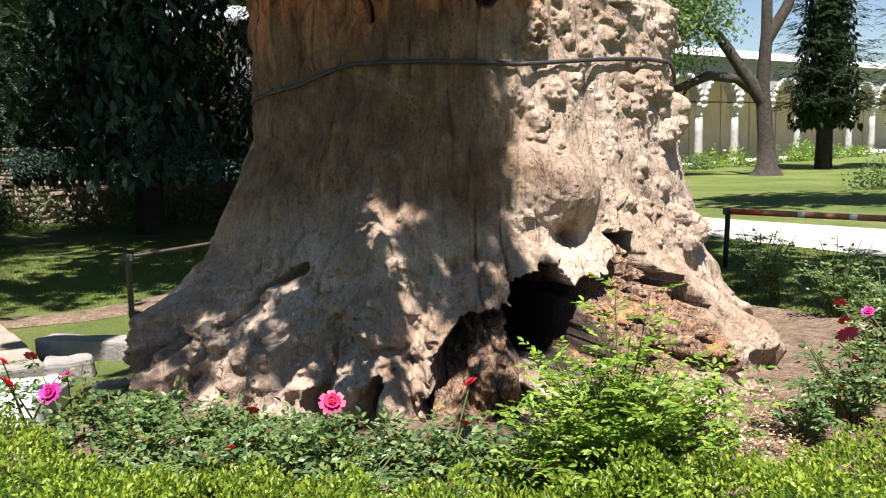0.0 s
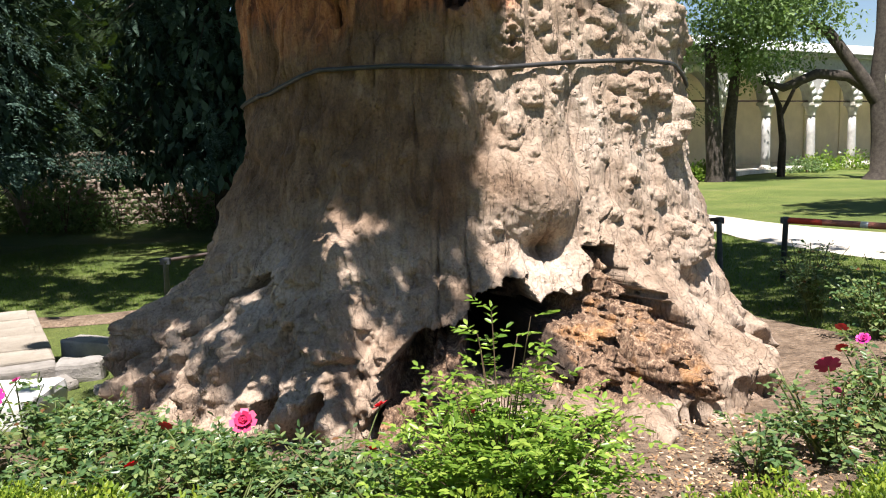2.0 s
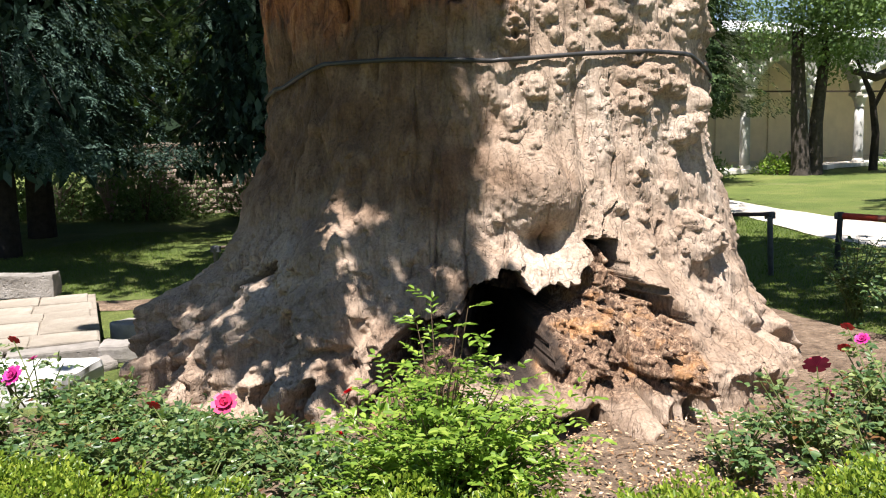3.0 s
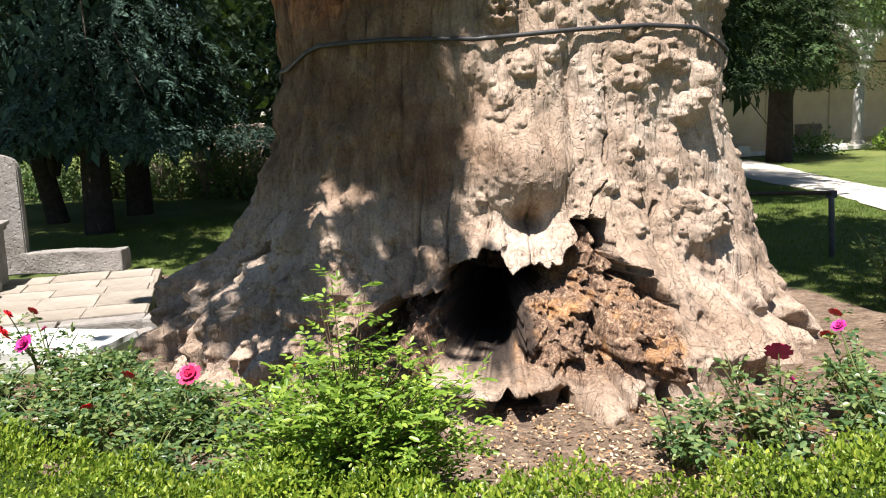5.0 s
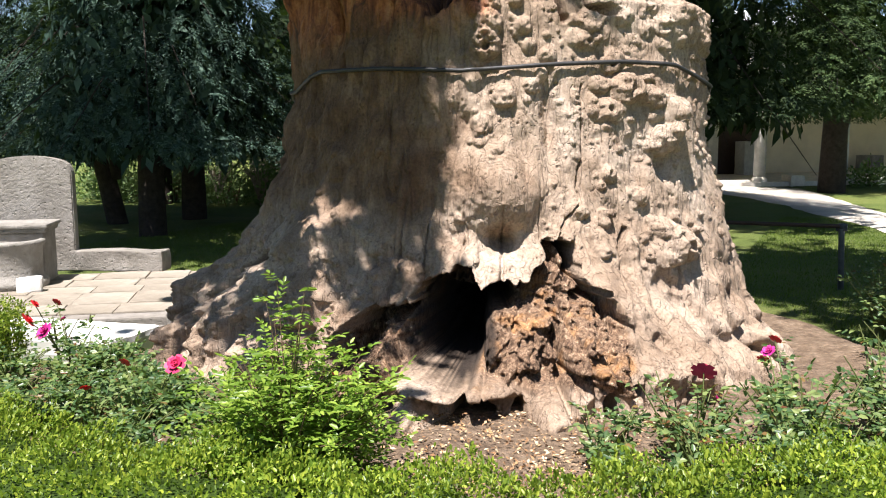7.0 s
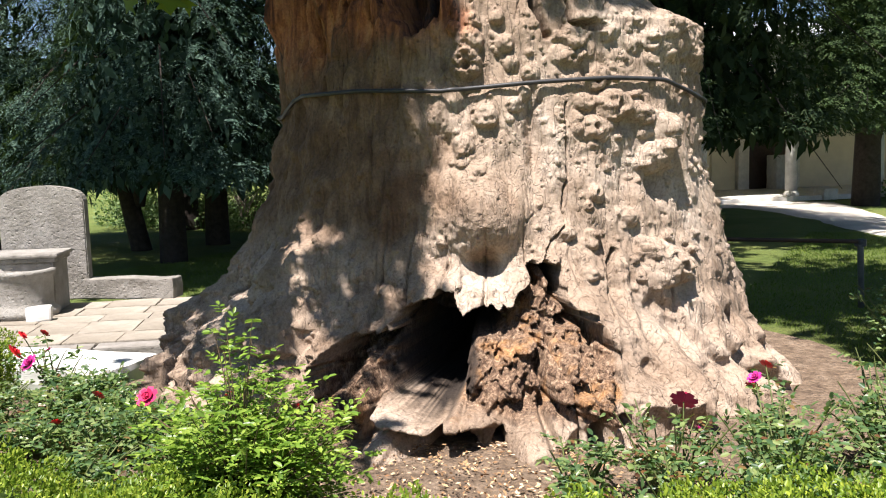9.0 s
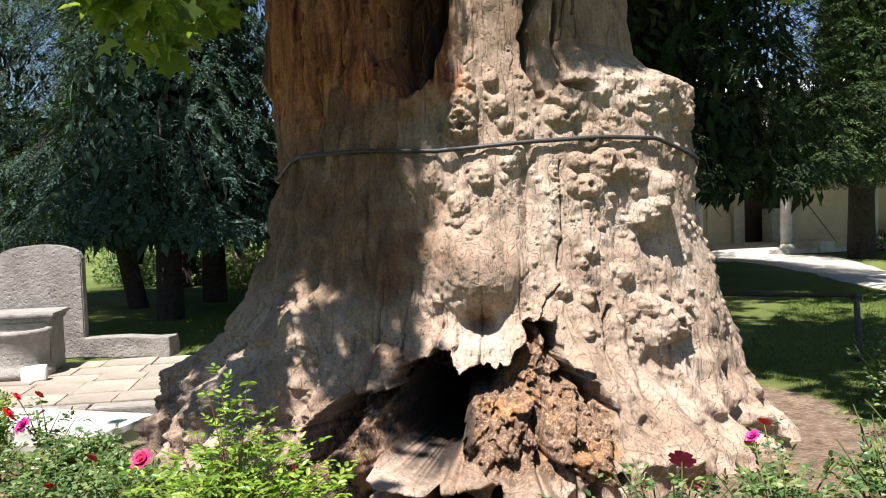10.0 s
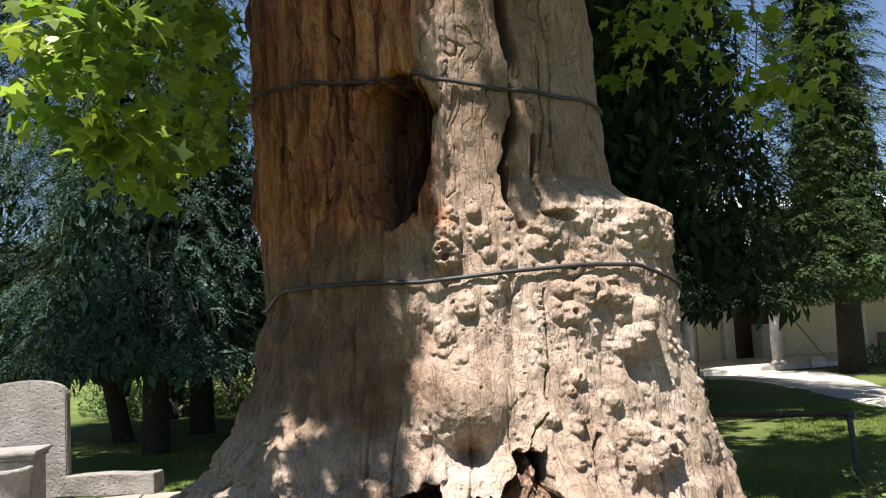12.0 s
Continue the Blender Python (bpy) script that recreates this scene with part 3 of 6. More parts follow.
def trunk_radius(A, Z):
    """The trunk's radius, its surface kinds and painted-shade masks at angles A (degrees) and heights Z."""
    keys = sorted(PROFILE)
    ring = [k - 360 for k in keys[-2:]] + keys + [k + 360 for k in keys[:2]]
    cols = [np.interp(Z, PROFILE_Z, PROFILE[keys[(keys.index(k if k in PROFILE else (k + 360 if k + 360 in PROFILE else k - 360)))]]) for k in ring]
    R = np.zeros_like(A)
    for i in range(1, len(ring) - 2):
        a0, a1 = ring[i], ring[i + 1]
        w = (A >= a0) & (A < a1)
        if not w.any():
            continue
        t = ((A - a0) / (a1 - a0))[w]
        t = t * t * (3 - 2 * t) * 0.5 + t * 0.5
        R[w] = cols[i][w] * (1 - t) + cols[i + 1][w] * t
    rad = np.radians(A)
    X, Y = R * np.cos(rad), R * np.sin(rad)
    # wander, so that no edge is regular
    wa = 0.045 * fbm(X * 3.1, Y * 3.1, Z * 3.1, 3)
    wz = 0.045 * fbm(X * 3.1 + 40, Y * 3.1, Z * 3.1, 3)
    wa2 = 0.018 * fbm(X * 11, Y * 11, Z * 11, 3)
    wz2 = 0.018 * fbm(X * 11 + 40, Y * 11, Z * 11, 3)

    def local(a, z, hw, hh, soft=1.0):
        u = (np.radians(A - a) * R + (wa + wa2) * soft) / hw
        v = (Z - z + (wz + wz2) * soft) / hh
        return u, v
    base = R.copy()
    # large folds and flutes
    low = step(1.3, 0.1, Z)
    R = R + 0.045 * fbm(X * 1.7, Y * 1.7, Z * 0.8, 3) + 0.10 * low * fbm(X * 2.1 + 9, Y * 2.1, Z * 1.1, 3)
    for a, z, hw, hh, amp in SWELLINGS:
        u, v = local(a, z, hw, hh, 0.5)
        q = np.sqrt(u * u + v * v)
        R = R + amp * step(1.5, 0.2, q)
    for a, z, hw, hh, amp in DENTS:
        u, v = local(a, z, hw, hh, 0.6)
        R = R - amp * np.exp(-(u * u + v * v))
    # torn, folded wood near the ground
    torn = step(1.10, 0.55, Z + wz * 3)
    fold = 1 - np.abs(fbm(X * 3.4 + 5, Y * 3.4, Z * 2.2, 3, 0.45))
    R = R + torn * (0.10 * (fold - 0.62))
    fold2 = 1 - np.abs(vnoise(X * 9.0 + wa * 30, Y * 9.0, Z * 5.0))
    R = R + (0.06 + 0.94 * torn) * 0.028 * (fold2 - 0.6)
    gen = np.random.default_rng(12)

    def knob(a, z, s, lobes, height):
        """A lumpy burl of several lobes, undercut along its lower side."""
        w = (np.abs(A - a) < 9) & (np.abs(Z - z) < 0.28)
        if not w.any():
            return
        grow = np.zeros(w.sum())
        for k in range(lobes):
            q = s * (1.0 if k == 0 else gen.uniform(0.3, 0.6))
            ka = a + (0 if k == 0 else math.degrees(gen.normal() * s * 0.75 / 1.5))
            kz = z + (0 if k == 0 else gen.normal() * s * 0.75)
            u = (np.radians(A[w] - ka) * base[w] + wa2[w] * 0.5) / q
            v = (Z[w] - kz + wz2[w] * 0.5) / q
            d = np.sqrt(u * u + v * v)
            lump = np.sqrt(np.clip(1 - (d / 1.15) ** 2, 0, 1)) * q * height
            if gen.random() < 0.12:
                lump = lump - 0.9 * q * step(0.40, 0.1, d)
            grow = np.where(np.abs(lump) > np.abs(grow), lump, grow)
        u = np.radians(A[w] - a) * base[w] / s
        v = (Z[w] - z + 1.25 * s) / (0.55 * s)
        rough = 0.92 + 0.22 * fbm(X[w] * 30, Y[w] * 30, Z[w] * 30, 2, 0.5)
        R[w] += grow * rough - 0.16 * s * np.exp(-u * u - v * v)

    # burls, thick on the sunny flank
    for a, z, s in BURLS:
        knob(a, z, s, 7, 1.0)
    for i in range(190):
        if i < 160:
            a, z = gen.uniform(-52, 12), gen.uniform(0.75, 2.5)
        else:
            a, z = gen.uniform(-150, -60), gen.uniform(0.5, 2.3)
        knob(a, z, gen.uniform(0.010, 0.030), int(gen.integers(1, 5)), 1.0)
    for i in range(34):
        knob(gen.uniform(-50, 18), gen.uniform(2.18, 2.52), gen.uniform(0.03, 0.07), 4, 0.55)
    # pin knots and insect holes
    for i in range(420):
        a, z, s = gen.uniform(-84, 12), gen.uniform(0.5, 2.5), gen.uniform(0.005, 0.013)
        w = (np.abs(A - a) < 2) & (np.abs(Z - z) < 0.05)
        if not w.any():
            continue
        q = np.hypot(np.radians(A[w] - a) * base[w], Z[w] - z) / s
        R[w] += (0.9 if i % 3 else -1.6) * s * step(1.3, 0.3, q)
    bur = step(-50, -38, A) * step(30, 10, A) * step(2.60, 2.4, Z) * step(0.5, 0.9, Z)
    R = R + 0.008 * bur * fbm(X * 9, Y * 9, Z * 9, 3, 0.5)
    R = R + (0.015 + 0.018 * step(-58, -76, A)) * fbm(X * 6 + 3, Y * 6, Z * 4.2, 4, 0.5) - 0.022 * step(-56, -80, A) * step(0.30, 0.0, np.abs(fbm(X * 5 + 13, Y * 5, Z * 1.3, 3)))
    gnarl = step(1.05, 0.75, Z) * step(-73, -82, A)
    R = R + gnarl * (0.055 * fbm(X * 5.2 + 31, Y * 5.2, Z * 4.4, 4, 0.6) + 0.05 * (0.5 - np.abs(fbm(X * 7 + 61, Y * 7, Z * 3.4, 2))))
    R = R + 0.036 * (0.35 + 0.65 * step(-86, -100, A)) * step(2.3, 1.9, Z) * fbm(X * 4.2 + 21, Y * 4.2, Z * 2.6, 3)
    # grain: ridges that run up the stem and twist over the roots
    lined = np.maximum(0.30, np.maximum(step(1.0, 0.6, Z) * step(-90, -102, A), step(2.3, 2.6, Z)))
    R = R + 0.0045 * lined * fbm(X * 22 + wa * 60, Y * 22, Z * 3.2, 3)
    ridge = 1 - np.abs(vnoise(X * 13 + wa * 40, Y * 13, Z * 1.4))
    R = R - 0.020 * lined * step(0.92, 1.0, ridge)
    # deep gaps between the root folds, which run with the stem
    ca, sa = np.cos(rad), np.sin(rad)
    gap = 1 - np.abs(vnoise(ca * 4.4 + 8 + wa * 2, sa * 4.4, Z * 0.55 + 3))
    gap2 = 1 - np.abs(vnoise(ca * 9.5 + 2 + wa * 3, sa * 9.5, Z * 0.9))
    R = R + step(1.15, 0.2, Z) * 0.13 * (gap - 0.72) - 0.20 * step(0.88, 1.0, gap) * step(0.75, 0.2, Z)
    R = R - 0.06 * step(0.90, 1.0, gap2) * step(1.5, 0.5, Z)
    # the outer wood ends in a torn edge, and the rotten wood under it lies further in
    ja = A + 1.4 * vnoise(A * 0.0, Z * 9, A * 0) + 0.5 * vnoise(A * 0.0 + 4, Z * 31, A * 0)
    edge = np.interp(ja, [e[0] for e in TORN_EDGE[:-2]], [e[1] for e in TORN_EDGE[:-2]])
    edge = edge + 0.020 * vnoise(A * 0.42, A * 0, A * 0) + 0.022 * vnoise(A * 0.9 + 7, Z * 4, A * 0) + 0.007 * vnoise(A * 2.9 + 3, Z * 9, A * 0)
    flank = np.interp(Z, (-0.1, 0.15, 0.30, 0.50, 0.64), (-47, -48.5, -46.5, -44, -44.6)) + 0.7 * vnoise(Z * 12, Z * 0, Z * 0)
    below = edge - Z
    under = step(0.0, 0.012, below) * step(flank + 0.35, flank - 0.35, A) * step(-98, -97.2, A)
    deep = np.where(A > -68, 0.40 * np.exp(-below / 0.13), np.where(A > -80, 0.30 + 0 * A, np.where(A > -88.5, 0.34 * np.exp(-below / 0.15), 0.32 * np.exp(-below / 0.40))))
    R = R + 0.05 * step(0.10, 0.0, below) * step(-0.16, 0.0, below) * (1 - under) * step(flank + 1, flank - 1, A) * step(-98, -95, A)
    sill = np.interp(A, (-98, -84, -82, -62, -56, -46), (0.02, 0.02, 0.22, 0.22, 0.18, 0.12))
    R = R - under * np.clip(deep, 0, 0.45) * step(sill, sill + 0.07, Z)
    rot = under * step(sill - 0.01, sill + 0.07, Z + wz)
    R = R + rot * (0.07 * fbm(X * 11, Y * 11, Z * 3.2, 4, 0.65) + 0.035 * np.abs(vnoise(X * 38, Y * 38, Z * 8)) - 0.10 * step(0.45, 0.75, fbm(X * 9 + 50, Y * 9, Z * 5, 3)))
    # hollows, with torn edges
    ra = 0.040 * fbm(X * 6 + 70, Y * 6, Z * 6, 3, 0.5)
    rz = 0.040 * fbm(X * 6 + 90, Y * 6, Z * 6, 3, 0.5)
    # mask of the shade painted inside the deep hollows
    hollow_shade = np.zeros_like(R)
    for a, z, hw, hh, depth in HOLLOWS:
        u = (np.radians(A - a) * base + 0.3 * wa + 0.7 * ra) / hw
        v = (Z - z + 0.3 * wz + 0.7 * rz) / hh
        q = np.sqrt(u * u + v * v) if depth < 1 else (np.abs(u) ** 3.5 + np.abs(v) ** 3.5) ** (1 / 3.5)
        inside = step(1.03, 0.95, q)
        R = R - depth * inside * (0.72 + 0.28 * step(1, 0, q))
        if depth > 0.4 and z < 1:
            hollow_shade = np.maximum(hollow_shade, step(0.10, 0.45, inside))
    # the tall slot of the upper stem
    hw = np.interp(Z, (2.34, 2.46, 2.62, 2.85, 3.15, 3.32, 3.42), (0.004, 0.12, 0.20, 0.27, 0.27, 0.17, 0.004))
    slot = np.abs(np.radians(A + 83.0 - 3 * (Z - 2.8)) * base + 0.05 * fbm(X * 5, Y * 5, Z * 1.4, 3) + 0.04 * fbm(X * 16, Y * 16, Z * 2.4, 4, 0.6)) / hw
    into = step(1.08, 0.82, slot) * step(2.33, 2.42, Z) * step(3.44, 3.36, Z)
    R = R - 0.62 * into * (0.75 + 0.35 * fbm(X * 6, Y * 6, Z * 1.6, 3))
    # dry heartwood stands in upright ridges
    up = step(2.25, 2.7, Z) * step(-58, -72, A)
    R = R + up * (0.11 * fbm(X * 5 + 11, Y * 5, Z * 0.55, 4) + 0.026 * (1 - 2 * np.abs(vnoise(X * 17, Y * 17, Z * 1.1))))
    # cracks
    for line, hw, depth in CRACKS:
        best = np.full(R.shape, 9.0)
        for (a0, z0), (a1, z1) in zip(line, line[1:]):
            px, pz = np.radians(A - a0) * base + wa * 0.4 + wa2 * 0.6, Z - z0
            dx, dz = math.radians(a1 - a0) * 1.5, z1 - z0
            t = np.clip((px * dx + pz * dz) / (dx * dx + dz * dz), 0, 1)
            best = np.minimum(best, np.hypot(px - t * dx, pz - t * dz))
        wid = hw * (1 + 0.6 * vnoise(X * 5, Y * 5, Z * 5))
        R = R - depth * step(1.5, 0.5, best / wid)
    heart = step(2.12, 2.45, Z + wz * 4) * step(-66, -75, A + wa * 80 + 3 * (Z - 2.8)) * step(-180, -150, A)
    heart = heart * step(6.5, 4.0, Z)
    shaded_tan = np.clip(step(-62, -90, A + wa * 160) * step(0.75, 1.4, Z + wz * 3) + 0.55 * step(2.5, 2.8, Z + wz * 2) * step(-72, -62, A), 0, 1)
    # the bulge's shadow, painted brown into the dent below it
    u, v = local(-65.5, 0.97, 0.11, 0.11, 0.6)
    shaded_tan = np.maximum(shaded_tan, 0.8 * step(1.2, 0.6, np.hypot(u, v)))
    # the slot and the recess under the torn edge get painted shade too
    hollow_shade = np.maximum(hollow_shade, 0.72 * into)
    hollow_shade = np.maximum(hollow_shade, 0.9 * under * step(-83.5, -81.5, A + wa * 30) * step(-66, -68, A + wa * 30) * step(0.27, 0.33, Z + wz * 0.6))
    return np.maximum(R, 0.05), heart, rot, shaded_tan, hollow_shade


def make_trunk():
    a = np.concatenate([np.linspace(-172, 18, 780), np.linspace(20, 186, 48)])
    z = np.concatenate([np.linspace(-0.08, 4.35, 560), np.linspace(4.45, 7.0, 22)])
    A, Z = np.meshgrid(a, z)
    R, heart, rot, shaded_tan, hollow_shade = trunk_radius(A, Z)
    # the stem leans and closes at the top
    X = TREE.x + R * np.cos(np.radians(A))
    Y = TREE.y + R * np.sin(np.radians(A))
    n, m = len(a), len(z)
    i = (np.arange(m - 1)[:, None] * n + np.arange(n)[None])
    j = (np.arange(m - 1)[:, None] * n + (np.arange(n)[None] + 1) % n)
    Q = np.stack([i, j, j + n, i + n], -1).reshape(-1, 4)
    me = mesh_np("trunk", np.stack([X, Y, Z], -1).reshape(-1, 3), Q, True)
    for nm, val in (("heart", heart), ("rot", rot), ("shaded_tan", shaded_tan), ("hollow_shade", hollow_shade)):
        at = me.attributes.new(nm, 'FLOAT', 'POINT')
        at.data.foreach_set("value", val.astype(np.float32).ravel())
    return me


plane_tree = thing("plane_tree", (0, 0, 0), "huge old plane tree with a hollow, burled, bark-stripped trunk", "tree")
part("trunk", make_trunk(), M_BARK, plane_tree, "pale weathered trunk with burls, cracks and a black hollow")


def wander(a, b, steps, amount, seed):
    a, b = Vector(a), Vector(b)
    return [a.lerp(b, i / steps) + noise.noise_vector(Vector((seed * 3.1, i * 0.7, seed))) * amount * math.sin(math.pi * i / steps) for i in range(steps + 1)]


for k, (a, b, r) in enumerate((((0.1, 6.4, 6.2), (-3.6, 3.6, 8.6), 0.5), ((0.4, 6.9, 6.4), (3.6, 8.6, 9.5), 0.45), ((-0.4, 7.2, 6.2), (-4.6, 8.6, 8.4), 0.42), ((0.2, 6.6, 6.4), (-0.6, 7.0, 11.5), 0.6), ((-0.2, 6.2, 6.6), (-0.7, 3.4, 9.5), 0.35))):
    pts = wander(a, b, 12, 0.7, k + 1)
    part("limb", tubes("limb", [(pts, [r * (1 - 0.75 * i / 12) for i in range(13)])], 12), M_BARK, plane_tree)


def hose(name, heights, lift, label):
    """A thin pipe drawn tight round the stem."""
    a = np.linspace(-170, 20, 240)
    z = np.interp(a, [h[0] for h in heights], [h[1] for h in heights])
    rad = np.stack([trunk_radius(a, z + dz)[0] for dz in (-0.015, 0, 0.015)]).max(0)
    # pulled taut: it bridges the dips
    taut = rad.copy()
    for i in range(len(a)):
        lo, hi = max(0, i - 14), min(len(a), i + 15)
        w = 1 - np.abs(np.arange(lo, hi) - i) / 15
        taut[i] = max(rad[i], (rad[lo:hi] * w).sum() / w.sum() + 0.012)
    for _ in range(3):
        taut[1:-1] = np.maximum(rad[1:-1], (taut[:-2] + taut[1:-1] + taut[2:]) / 3)
    taut += lift
    pts = [(TREE.x + r * math.cos(math.radians(t)), TREE.y + r * math.sin(math.radians(t)), h) for r, t, h in zip(taut, a, z)]
    ob = part(name, tubes(name, [(pts, [0.014] * len(pts))], 8), M_HOSE)
    return tagged(ob, label, "hose")


hose("hose", [(-170, 1.85), (-135, 1.92), (-116, 2.03), (-95, 2.03), (-75, 2.01), (-50, 2.05), (-31, 2.07), (-16, 2.06), (5, 1.92), (20, 1.85)], 0.012, "black irrigation hose tied round the trunk")
hose("hose", [(-170, 3.5), (-127, 3.5), (-90, 3.36), (-73, 3.35), (-50, 3.28), (-25, 3.25), (20, 3.3)], 0.012, "black hose round the upper trunk")


def plane_leaves(name, centres, radii, counts, droop=0.35, size=(0.10, 0.2)):
    P, D, N, L = [], [], [], []
    for c, r, n in zip(centres, radii, counts):
        q = unit(rng.normal(size=(n, 3))) * (rng.random((n, 1)) ** 0.4) * r
        q[:, 2] *= 0.7
        P.append(q + np.array(c))
        d = unit(q + rng.normal(size=(n, 3)) * r * 0.6)
        d[:, 2] -= droop
        D.append(d)
        N.append(np.array((0, 0, 1)) + rng.normal(size=(n, 3)) * 0.55)
        L.append(rng.uniform(*size, n))
    L = np.concatenate(L)
    return leaves(name, np.concatenate(P), np.concatenate(D), np.concatenate(N), L, L * rng.uniform(0.85, 1.15, len(L)), LEAF_LOBED)


# boughs that hang low beside the stem
HANG = [(-0.49, 3.42, 3.25), (-0.53, 3.64, 3.38), (-0.48, 3.57, 2.97), (-0.61, 3.93, 3.26), (-0.51, 3.9, 2.83), (-0.61, 4.1, 3.53), (-0.77, 4.37, 3.26), (-0.64, 4.3, 2.66), (-0.48, 3.99, 2.80),
        (-0.85, 4.69, 3.68), (-1.04, 4.97, 3.25), (-0.86, 4.72, 2.98), (-1.13, 5.3, 3.66), (-1.35, 5.5, 3.2), (-1.3, 5.5, 4.02), (-1.45, 5.85, 3.59), (-1.0, 5.12, 3.99), (-0.74, 4.59, 4.06), (-0.41, 3.65, 3.6), (-1.2, 5.4, 4.33)]


def shade_crown():
    """Unseen crown over the near side, in leaf clumps set to shade the stem."""
    s = np.array(SUN)
    C, Rr, Cn = [], [], []
    gen = np.random.default_rng(5)
    tries = 0
    while len(C) < 1300 and tries < 40000:
        tries += 1
        a, z = gen.uniform(-178, -18), gen.uniform(-0.1, 6.0)
        edge = np.interp(z, (0.6, 0.8, 1.0, 1.25, 1.5, 1.7, 2.0, 2.2, 2.5), (-80, -76, -80, -85, -84, -79, -90, -94, -78))
        dens = 0.0
        if z > 0.98 and a < edge - 3:
            dens = 0.85 if z < 1.4 else 1.0
        elif z > 0.84 and a < edge - 4:
            dens = 0.25
        elif a < -78:
            dens = 0.09 if a > -98 else (0.10 if (a > -106 or -126 < a < -120) else 0.02)
        if z < 1.40 and -128 < a < -98:
            dens = min(dens, 0.05)
        if 0.6 < z < 1.0 and -112 < a < -98:
            dens *= 0.5
        if 2.3 < z < 3.6 and -120 < a < -86:
            dens = 0.62
        if z > 3.05 and a > -52:
            dens = max(dens, 0.16)
        if gen.random() > dens:
            continue
        # the clump goes up the sun's ray from the spot it shades
        r = np.interp(z, PROFILE_Z, PROFILE[-108])
        p = np.array((TREE.x + r * math.cos(math.radians(a)), TREE.y + r * math.sin(math.radians(a)), z))
        k = gen.uniform(4.6, 6.6) + max(0, 1.5 - z) * 0.8
        q = p + s * k
        if q[2] < 4.6 or np.hypot(q[0] - TREE.x, q[1] - TREE.y) < 1.2:
            continue
        off = np.array(HANG[:9]) - q
        if np.linalg.norm(off - (off @ s)[:, None] * s, axis=1).min() < 0.16:
            continue
        C.append(q)
        Rr.append(gen.uniform(0.10, 0.22))
        Cn.append(int(gen.uniform(9, 17)))
    return plane_leaves("crown", C, Rr, Cn)


part("crown", shade_crown(), M_PLANE, plane_tree, "lobed green plane leaves")
# boughs that hang beside the stem
part("crown", plane_leaves("hanging_leaves", HANG, [0.25] * len(HANG), [44] * len(HANG), 0.8, (0.09, 0.165)), M_PLANE, plane_tree)
HANG2 = [(1.2, 8.3, 4.4), (1.4, 8.6, 4.46), (1.87, 8.4, 4.0), (2.2, 8.5, 3.76), (2.43, 8.6, 3.5), (2.06, 8.7, 4.38), (1.51, 8.97, 4.67), (2.57, 8.81, 3.92), (1.25, 8.2, 4.0), (2.7, 8.9, 4.5)]
part("crown", plane_leaves("hanging_leaves", HANG2, [0.34] * len(HANG2), [22] * len(HANG2), 0.8, (0.12, 0.2)), M_PLANE, plane_tree)
# unseen high crown clumps, added to shade the lawn and the trees behind
gen_c = np.random.default_rng(31)
HIGH = []
while len(HIGH) < 330:
    q = (gen_c.uniform(-13, 8), gen_c.uniform(5.0, 15), gen_c.uniform(8.8, 12.5))
    if q[1] > 6.2 + 0.12 * q[0] and -9.3 < q[0] and (q[0] < -4 or (q[0] < -0.3 and q[1] < 8.2) or (q[0] > 2.5 and q[1] > 13.0)) and math.hypot((q[0] + 2.5) * 0.75, q[1] - 9.0) < 7.4:
        HIGH.append(q)
for i in range(46):
    HIGH.append((gen_c.uniform(3.0, 6.8), gen_c.uniform(13.4, 15.8), gen_c.uniform(9.0, 12)))
for i in range(60):
    HIGH.append((gen_c.uniform(-14, -9.8), gen_c.uniform(4.7, 7.2), gen_c.uniform(9.0, 12)))
# shifted with the sun, so the unseen crown still shades the lawn behind the stem
HIGH = [(x + 0.36 * z, y + 0.07 * z, z) for x, y, z in HIGH]
# further unseen clumps that shade the lawn, the hanging boughs and the evergreens
for i in range(34):
    HIGH.append((gen_c.uniform(3.0, 6.2), gen_c.uniform(3.8, 6.2), gen_c.uniform(9.2, 12)))
for i in range(24):
    HIGH.append((gen_c.uniform(1.0, 3.3), gen_c.uniform(5.8, 6.8), gen_c.uniform(9.0, 10.2)))
for i in range(9):
    HIGH.append((gen_c.uniform(-1.9, -0.9), gen_c.uniform(2.7, 3.7), gen_c.uniform(7.4, 8.2)))
for i in range(9):
    HIGH.append((gen_c.uniform(-1.7, -0.6), gen_c.uniform(2.5, 3.5), gen_c.uniform(7.6, 8.4)))
for i in range(210):
    HIGH.append((gen_c.uniform(-8.0, 2.4), gen_c.uniform(11.0, 16.0), gen_c.uniform(9.5, 13)))
part("crown", plane_leaves("high_shade_leaves", HIGH, [0.85] * len(HIGH), [32] * len(HIGH), 0.4, (0.22, 0.36)), M_PLANE, plane_tree)
for k, (a, b) in enumerate((((-1.6, 5.2, 7.2), (-0.7, 4.4, 2.7)), ((-2.0, 4.9, 7.4), (-0.5, 3.6, 3.2)), ((2.6, 8.2, 8.4), (2.2, 8.5, 3.7)))):
    part("limb", tubes("bough", [(wander(a, b, 10, 0.4, 20 + k), [0.028 * (1 - 0.085 * i) for i in range(11)])], 8), M_TWIG, plane_tree)
# ---- the bed: box hedge, roses, young shrub ----


def ring_point(a, r):
    return TREE.x + r * math.cos(math.radians(a)), TREE.y + r * math.sin(math.radians(a))


def hedge_radius(a):
    return 4.15 - 0.30 * step(-112.0, -142.0, np.asarray(a, float))


